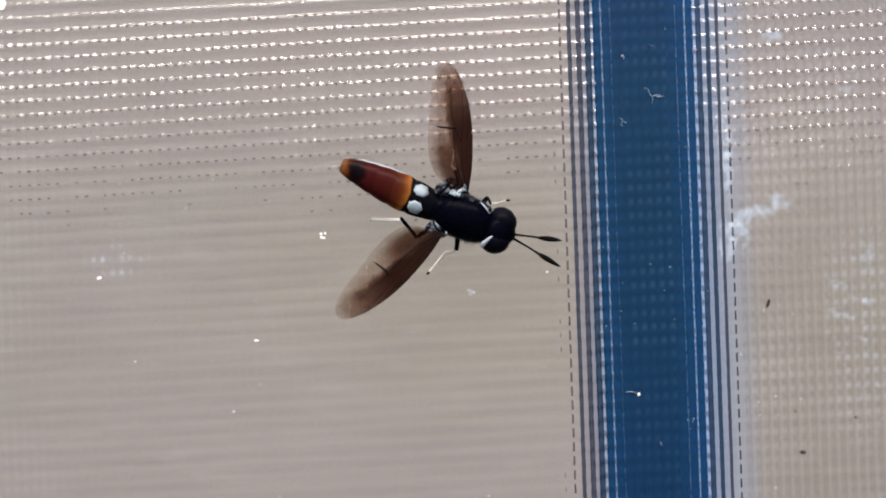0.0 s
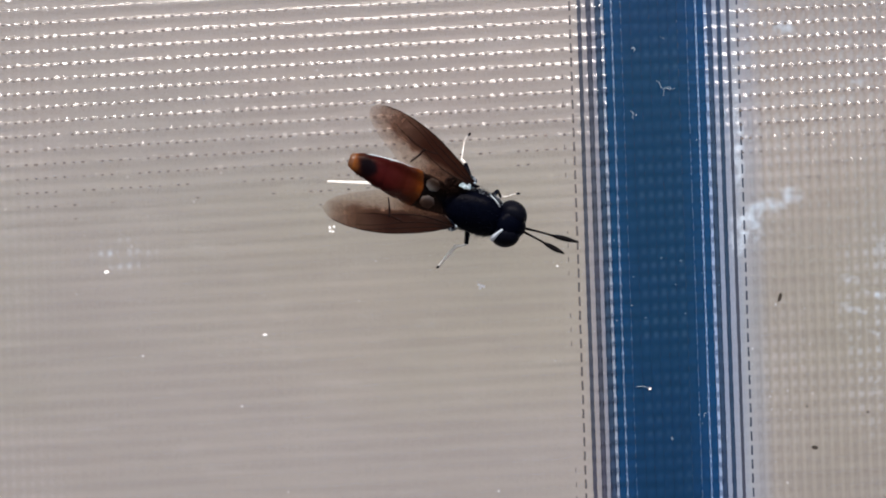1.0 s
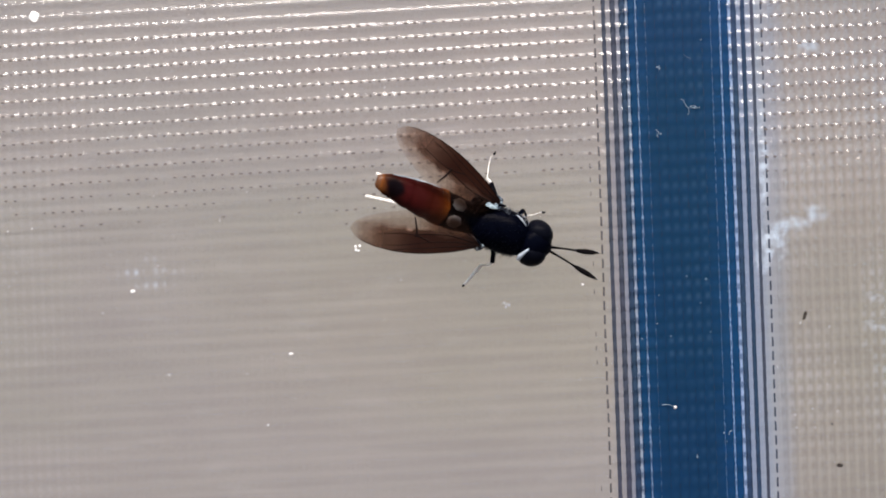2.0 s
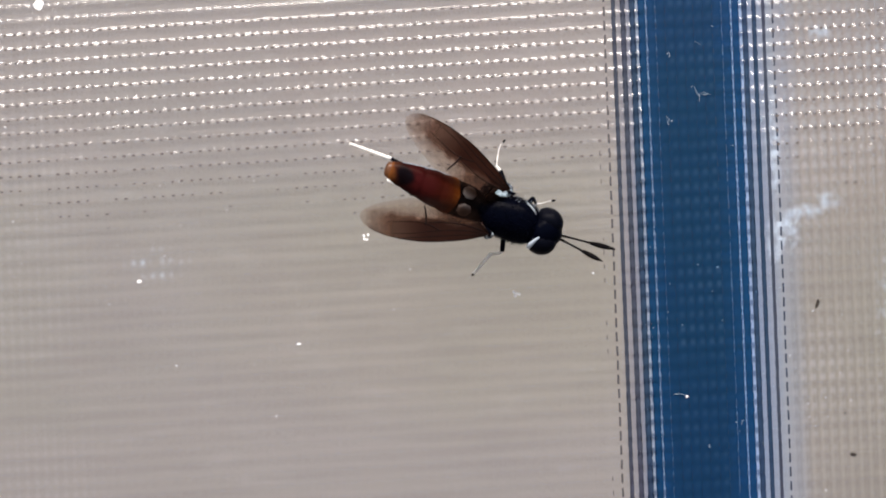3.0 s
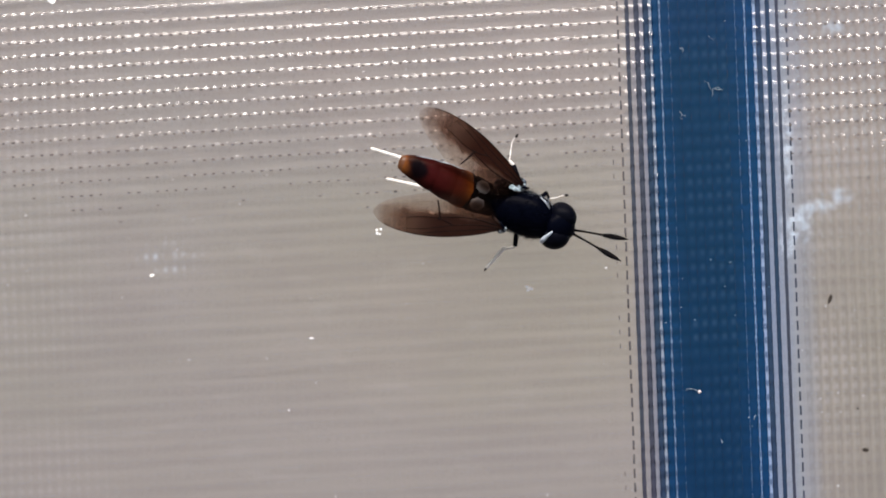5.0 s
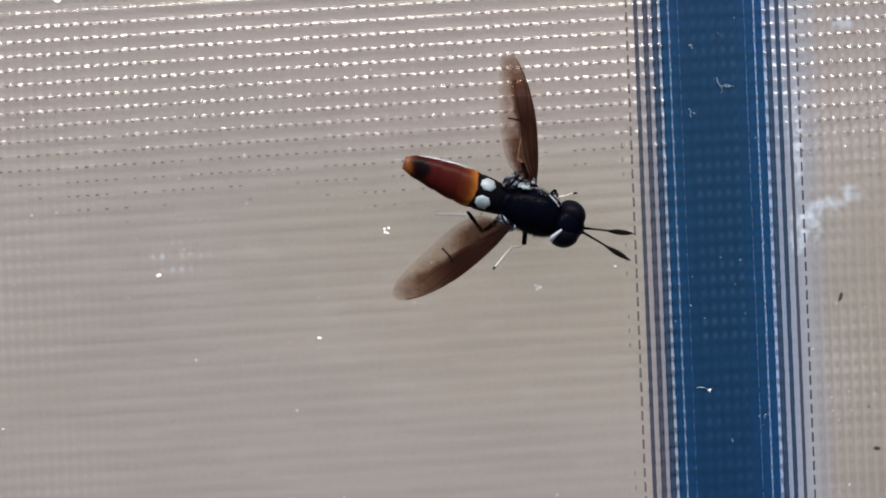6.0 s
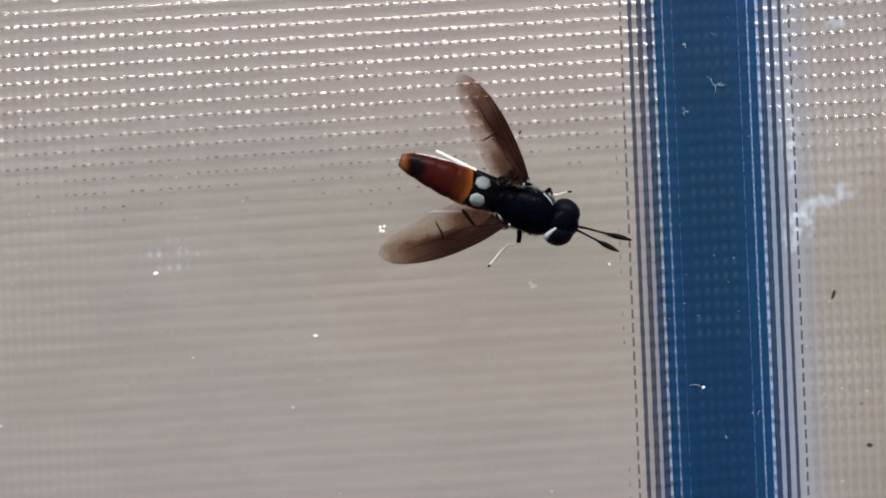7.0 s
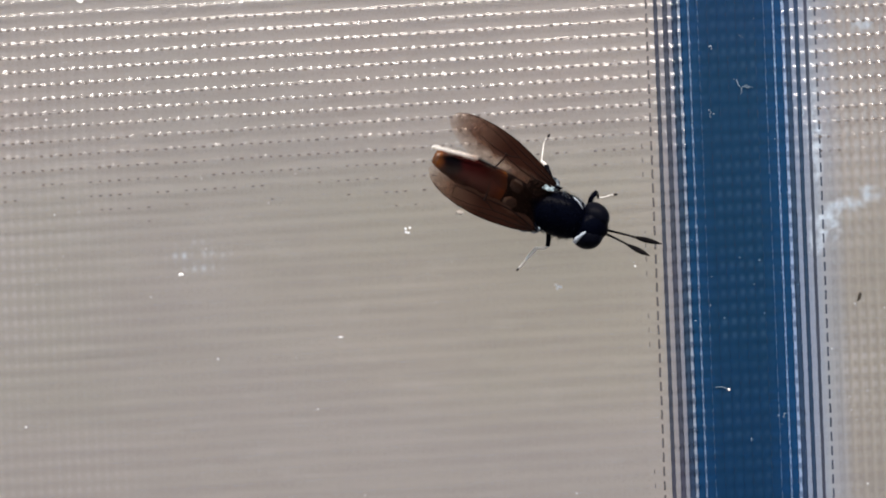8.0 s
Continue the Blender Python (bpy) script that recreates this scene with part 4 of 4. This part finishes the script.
for i, (x, z, size) in enumerate(SPECKS + FINE_SPECKS + FLAKES):
    on_stripe = 18.5 < x < 30
    crumb("dust_speck", x, z, size * (0.45 if on_stripe or i > 37 else 0.7 if i == 0 else 0.45 if i == 3 else 0.62 if i == 1 else 0.52), (STRIPE_DUST if i > 37 else LINT) if on_stripe else HAZE_DUST if i > 37 else DUST, "pale speck of dust on the blue stripe" if on_stripe else "dull pale speck of dust on the cloth" if i > 37 else "bright white speck of dust on the cloth", "dust", 500 + i, flat=0.5, long=2.4 if i == 3 else 1.5 if i == 1 else 1.0, turn=0 if i in (1, 3) else 37 * i)
for i, (x, z) in enumerate([(-4.95, 2.1), (-4.6, 2.15), (-4.7, 1.75), (-4.95, 1.8), (8.12, -3.42), (8.24, -3.72), (8.55, -3.62)]):
    crumb("dust_speck", x, z, 0.24, DUST, "bright white speck of dust on the cloth", "dust", 580 + i)
crumb("dust_speck", -0.1, 3.33, 0.36, HAZE_DUST, "dull pale speck of dust on the cloth", "dust", 588, long=1.8)
crumb("paper_scrap", -32.9, 23.7, 0.85, DUST, "small white scrap stuck to the cloth", "scrap", 595, flat=0.25)
crumb("frass_crumb", 34.89, -5.5, 0.85, DIRT, "dark slender crumb stuck to the cloth", "crumb", 540, flat=0.3, long=0.38, turn=15)
crumb("frass_crumb", 37.53, -18.98, 0.35, DIRT, "dark oval crumb stuck to the cloth", "crumb", 541, long=1.7)


def fibre(points, radius, label):
    """A bit of white lint lying on the cloth."""
    x, z = points[0]
    ob = part("lint_fibre", tube(smooth_line([(a - x, -0.02 * i, b - z) for i, (a, b) in enumerate(points)]), [radius * (1 - 0.02 * i) for i in range(4 * (len(points) - 1) + 1)], 6), LINT)
    ob.location = (x * MM, -0.11 * MM, z * MM)
    return tagged(ob, label, "lint", group="specks on the cloth")


fibre([(24.79, 14.12), (24.95, 13.65), (25.18, 13.40), (25.45, 13.56), (25.73, 13.55), (25.98, 13.38), (26.20, 13.41)], 0.024, "curled white lint fibre on the blue stripe")
fibre([(25.18, 13.40), (25.22, 13.1), (25.11, 12.79)], 0.018, "short white lint fibre on the blue stripe")
fibre([(25.45, 13.5), (25.7, 13.35), (25.9, 13.42)], 0.03, "short white lint fibre on the blue stripe")
fibre([(21.88, -13.03), (22.3, -12.98), (22.63, -13.05), (22.9, -13.2)], 0.026, "thin white lint fibre with a fluffy end")
fibre([(22.64, 17.25), (22.72, 17.05), (22.67, 16.82)], 0.03, "short pale lint fibre on the blue stripe")
fibre([(22.20, 11.58), (22.46, 11.30), (22.28, 11.1), (22.40, 10.80)], 0.02, "kinked pale lint fibre on the blue stripe")
fibre([(30.54, 11.16), (30.62, 10.9), (30.47, 10.61)], 0.035, "short pale lint fibre on the stripe's edge")
fibre([(28.01, -15.56), (27.85, -15.6), (27.76, -15.93)], 0.03, "small hooked lint fibre on the blue stripe")
fibre([(24.85, -17.57), (24.84, -17.75), (24.88, -17.90)], 0.025, "tiny upright lint fibre on the blue stripe")
fibre([(24.94, 18.17), (25.2, 18.0), (25.53, 17.79)], 0.012, "hair-thin lint fibre on the blue stripe")
crumb("dust_speck", 23.05, -13.26, 0.27, DUST, "fluffy white speck on the blue stripe", "dust", 590)
crumb("frass_crumb", 37.0, -15.3, 0.16, DIRT, "tiny dark crumb stuck to the cloth", "crumb", 542)
crumb("frass_crumb", 42.4, -16.0, 0.2, DIRT, "tiny dark crumb stuck to the cloth", "crumb", 543)


# ---- what moves ----
LEFT_WING = [(0, 60), (0.1, 47), (0.2, 46), (0.3, 34), (0.4, 24), (0.5, 19), (0.6, 16), (1.0, 15.5), (2.2, 15), (3.0, 15), (4.0, 15), (5.4, 15), (5.8, 17), (5.9, 40), (6.0, 58), (6.1, 54), (6.2, 49), (6.3, 53), (6.5, 36), (6.8, 33), (7.0, 35),
             (7.1, 35), (7.2, 33), (7.3, 36), (7.4, 28), (7.5, 21.5), (7.6, 16), (7.8, 13), (8.0, 12)]
RIGHT_WING = [(0, 60), (0.1, 49), (0.2, 55), (0.3, 39), (0.4, 15), (0.6, 14), (1.0, 14), (2.2, 14), (3.0, 14), (4.0, 14), (5.4, 15), (5.8, 31), (5.9, 48), (6.0, 52), (6.1, 55), (6.2, 43), (6.3, 41), (6.5, 40), (6.8, 38), (7.0, 35),
              (7.1, 35), (7.2, 15), (7.3, 13), (7.4, -1), (7.5, -4.5), (7.6, -5.5), (7.8, -7), (8.0, -7.5)]
# how far each wing turns about its own length, degrees
TWIST_TIMES = [0, 0.3, 0.4, 5.8, 6.0, 6.2, 6.5, 7.1, 7.5, 8.0]
LEFT_TWIST = [18, 10, 0, 0, 42, 30, 30, 36, 30, 8]
RIGHT_TWIST = [12, 8, 0, 0, 28, 20, 15, 0, 0, 0]
# 0: the left antenna raised, 1: the right one
DRUM = [(0, 0), (0.4, 0), (0.5, 1), (0.9, 1), (1.2, 1), (1.3, 0), (1.7, 0), (2.2, 0), (2.6, 1), (3.0, 1), (3.9, 1), (4.0, 0), (4.7, 0), (5.4, 1), (5.8, 1), (5.9, 0), (6.8, 0), (7.0, 1), (7.1, 1), (7.2, 0), (7.6, 0), (7.7, 1), (8.0, 1)]


# how far the abdomen is raised and swung, degrees
ABDOMEN = [(0, 2, -0.6), (0.3, 3, -0.3), (0.5, 11, -0.2), (1.0, 17, 1.0), (3.0, 20, 1.5), (3.5, 20, 1.3), (4.5, 20, 1.0), (5.7, 15, 1.2), (5.9, 5, 2.0), (6.5, 4, 1.4), (7.1, 3, 1.1), (7.5, 2, -0.6), (7.8, 15, -1.6), (8.0, 17, -2.0)]
# hind legs: hip, knee, ankle and tip in the fly's own space, millimetres
POSES = {
    "right_side": [(-1.7, -0.7, 1.9), (-3.55, -3.1, 0.4), (-5.2, -2.15, 2.7), (-7.85, -3.05, 0.3)],
    "right_tucked": [(-2.4, -0.8, 1.6), (-5.0, -1.0, 0.9), (-7.6, -0.7, 0.7), (-11.0, -0.6, 0.7)],
    "right_peek": [(-2.4, -0.8, 1.6), (-4.0, -0.2, 0.9), (-6.9, -0.3, 0.7), (-10.5, -1.65, 0.7)],
    "right_back": [(-3.2, -0.8, 1.5), (-6.4, -1.0, 0.9), (-9.6, -0.95, 0.8), (-13.0, -2.1, 0.8)],
    "right_far": [(-4.2, -0.7, 1.4), (-7.4, -0.9, 0.9), (-10.7, -0.9, 0.8), (-14.3, -2.25, 0.8)],
    "right_lift": [(-2.0, -0.9, 1.8), (-3.8, -3.0, 2.4), (-5.4, -1.9, 3.8), (-8.9, -1.7, 4.6)],
    "right_over": [(-2.4, -1.0, 1.8), (-4.2, -2.6, 3.0), (-6.05, -1.1, 4.9), (-8.1, 0.4, 7.6)],
    "right_across": [(-2.4, -1.0, 1.8), (-4.7, -2.0, 3.2), (-6.68, 0.06, 4.8), (-7.9, 2.55, 7.3)],
    "right_wipe": [(-2.4, -1.0, 1.8), (-5.0, -2.0, 3.2), (-7.2, 0.12, 4.8), (-8.9, 2.4, 7.3)],
    "right_rub": [(-3.4, -1.0, 1.8), (-6.3, -1.6, 4.0), (-8.98, -0.16, 5.4), (-10.3, 1.2, 8.6)],
    "right_slide": [(-4.0, -1.0, 1.8), (-6.9, -1.6, 4.0), (-9.68, -0.09, 5.4), (-11.2, 1.1, 8.6)],
    "right_leave": [(-4.0, -0.9, 1.8), (-6.8, -0.8, 3.0), (-9.7, 0.5, 3.4), (-12.9, 1.6, 5.2)],
    "right_under": [(-1.5, -0.5, 1.6), (-4.0, -0.2, 0.9), (-6.0, 0.1, 0.8), (-9.6, 0.3, 0.8)],
    "left_tucked": [(-2.4, 0.8, 1.6), (-5.0, 1.0, 0.9), (-7.6, 0.7, 0.7), (-11.0, 0.5, 0.7)],
    "left_back": [(-4.2, 0.7, 1.4), (-7.4, 0.8, 0.9), (-10.7, 0.7, 0.8), (-14.2, 0.5, 0.8)],
    "left_high": [(-4.2, 0.7, 1.4), (-7.4, 0.9, 0.9), (-10.6, 1.2, 0.9), (-14.2, 1.75, 1.0)],
    "left_low": [(-3.0, 0.5, 1.4), (-6.3, 0.3, 0.9), (-9.4, -0.2, 0.8), (-13.1, -1.4, 0.8)],
    "left_up": [(-4.2, 0.7, 1.4), (-7.4, 1.1, 0.9), (-10.6, 1.75, 0.9), (-14.5, 2.3, 1.0)],
    "left_out": [(-5.2, 0.7, 1.4), (-8.5, 0.95, 0.9), (-11.8, 1.25, 0.9), (-15.7, 1.2, 1.0)],
    "left_level": [(-4.2, 0.7, 1.4), (-7.4, 0.9, 0.9), (-10.8, 1.0, 0.9), (-14.3, 0.75, 1.0)],
    "left_beside": [(-0.2, 0.8, 1.8), (-2.6, 1.5, 2.9), (-5.5, 1.6, 1.7), (-9.1, 1.98, 1.8)],
    "left_end": [(-2.4, 0.9, 2.6), (-5.3, 1.6, 3.6), (-8.3, 1.75, 5.4), (-11.9, 1.35, 6.0)],
    "left_rise": [(-3.0, 0.9, 2.6), (-6.1, 1.9, 3.6), (-9.1, 2.2, 5.0), (-12.7, 3.0, 5.2)],
    "left_dip": [(-3.8, 0.6, 1.6), (-7.0, 0.2, 1.6), (-10.2, -0.2, 1.6), (-13.9, -0.6, 1.6)],
    "left_over": [(-3.4, 0.9, 2.0), (-6.5, 1.0, 2.0), (-9.4, 1.9, 4.3), (-13.3, 1.45, 4.4)],
}
LEFT_HIND = [(0, "left_tucked"), (0.6, "left_tucked"), (0.8, "left_back"), (0.9, "left_back"), (1.0, "left_tucked"), (1.1, "left_back"), (1.2, "left_back"), (1.3, "left_tucked"), (1.4, "left_high"), (1.5, "left_low"), (1.6, "left_high"), (2.2, "left_tucked"), (2.8, "left_back"),
             (3.0, "left_out"), (3.2, "left_level"), (3.3, "left_level"), (3.4, "left_up"), (3.5, "left_tucked"), (3.6, "left_high"), (3.7, "left_up"), (4.2, "left_up"), (4.4, "left_high"), (4.5, "left_level"), (4.7, "left_level"), (5.3, "left_back"), (5.8, "left_tucked"), (6.8, "left_tucked"),
             (7.0, "left_beside"), (7.3, "left_beside"), (7.5, "left_over"), (7.7, "left_end"), (7.8, "left_rise"), (7.9, "left_dip"), (8.0, "left_end")]
RIGHT_HIND = [(0, "right_side"), (0.3, "right_side"), (0.4, "right_tucked"), (0.9, "right_tucked"), (1.0, "right_back"), (1.1, "right_tucked"), (1.3, "right_tucked"), (1.5, "right_back"), (1.7, "right_tucked"), (2.3, "right_back"),
              (2.8, "right_tucked"), (3.2, "right_tucked"), (3.3, "right_peek"), (3.4, "right_peek"), (3.5, "right_far"), (3.6, "right_peek"), (4.0, "right_peek"), (4.2, "right_tucked"), (4.5, "right_tucked"), (4.7, "right_back"), (5.3, "right_tucked"), (5.8, "right_tucked"), (5.9, "right_side"), (7.1, "right_side"), (7.2, "right_lift"), (7.3, "right_over"), (7.4, "right_across"), (7.5, "right_wipe"), (7.6, "right_rub"), (7.7, "right_slide"), (7.8, "right_leave"), (7.9, "right_under"), (8.0, "right_under")]


def along(a, b):
    """A pose at a whose x axis points to b."""
    return Matrix.Translation(Vector(a) * MM) @ (Vector(b) - Vector(a)).to_track_quat("X", "Z").to_matrix().to_4x4()


def motions():
    walk(the_fly, [(t, pose(x * MM, -0.05 * MM, z * MM, 90, turn, 0)) for t, x, z, turn in ((0, 8.10, 2.97, 23.1), (4.5, 8.10, 2.97, 23.1), (7.1, 8.10, 2.97, 23.1), (7.4, 8.32, 2.82, 23.1), (8.0, 8.36, 2.80, 23.1))])
    walk(left_wing, [(t, pose(-0.75 * MM, 1.9 * MM, 4.1 * MM, -np.interp(t, TWIST_TIMES, LEFT_TWIST), np.interp(a, [15, 34, 48, 57], [20, 24, 8, 3]), -a)) for t, a in LEFT_WING])
    walk(right_wing, [(t, pose(-1.5 * MM, (-1.95 - np.interp(t, [7.2, 7.4], [0, 0.25])) * MM, 4.25 * MM, np.interp(t, TWIST_TIMES, RIGHT_TWIST), np.interp(a, [14, 40, 60], [22, 20, 2]) + np.interp(t, [7.2, 7.4, 7.5, 7.8, 8.0], [0, -8, -9, 3, 7]), a)) for t, a in RIGHT_WING])
    waist = Matrix.Translation(Vector((-2.4, 0, 2.8)) * MM)
    walk(fly_abdomen, [(t, waist @ pose(0, 0, 0, 0, lift, swing) @ waist.inverted()) for t, lift, swing in ABDOMEN])
    walk(left_front_leg, [(0, pose(0, 0, 0)), (7.2, pose(0, 0, 0)), (7.4, pose(0.3 * MM, 0.1 * MM, 0)), (7.9, pose(0.5 * MM, 0.2 * MM, 0)), (8.0, pose(1.4 * MM, 0.6 * MM, 0))])
    walk(left_antenna, [(t, pose(4.3 * MM, 0.15 * MM, 2.7 * MM, 0, -36 + 32 * d, 13.5 - 7 * d)) for t, d in DRUM])
    walk(right_antenna, [(t, pose(4.3 * MM, -0.15 * MM, 2.7 * MM, 0, -4 - 34 * d, -10 + 1 * d)) for t, d in DRUM])
    for limb, keys in ((left_hind, LEFT_HIND), (right_hind, RIGHT_HIND)):
        for i, piece in enumerate(limb):
            walk(piece, [(t, along(POSES[p][i], POSES[p][i + 1])) for t, p in keys])


motions()
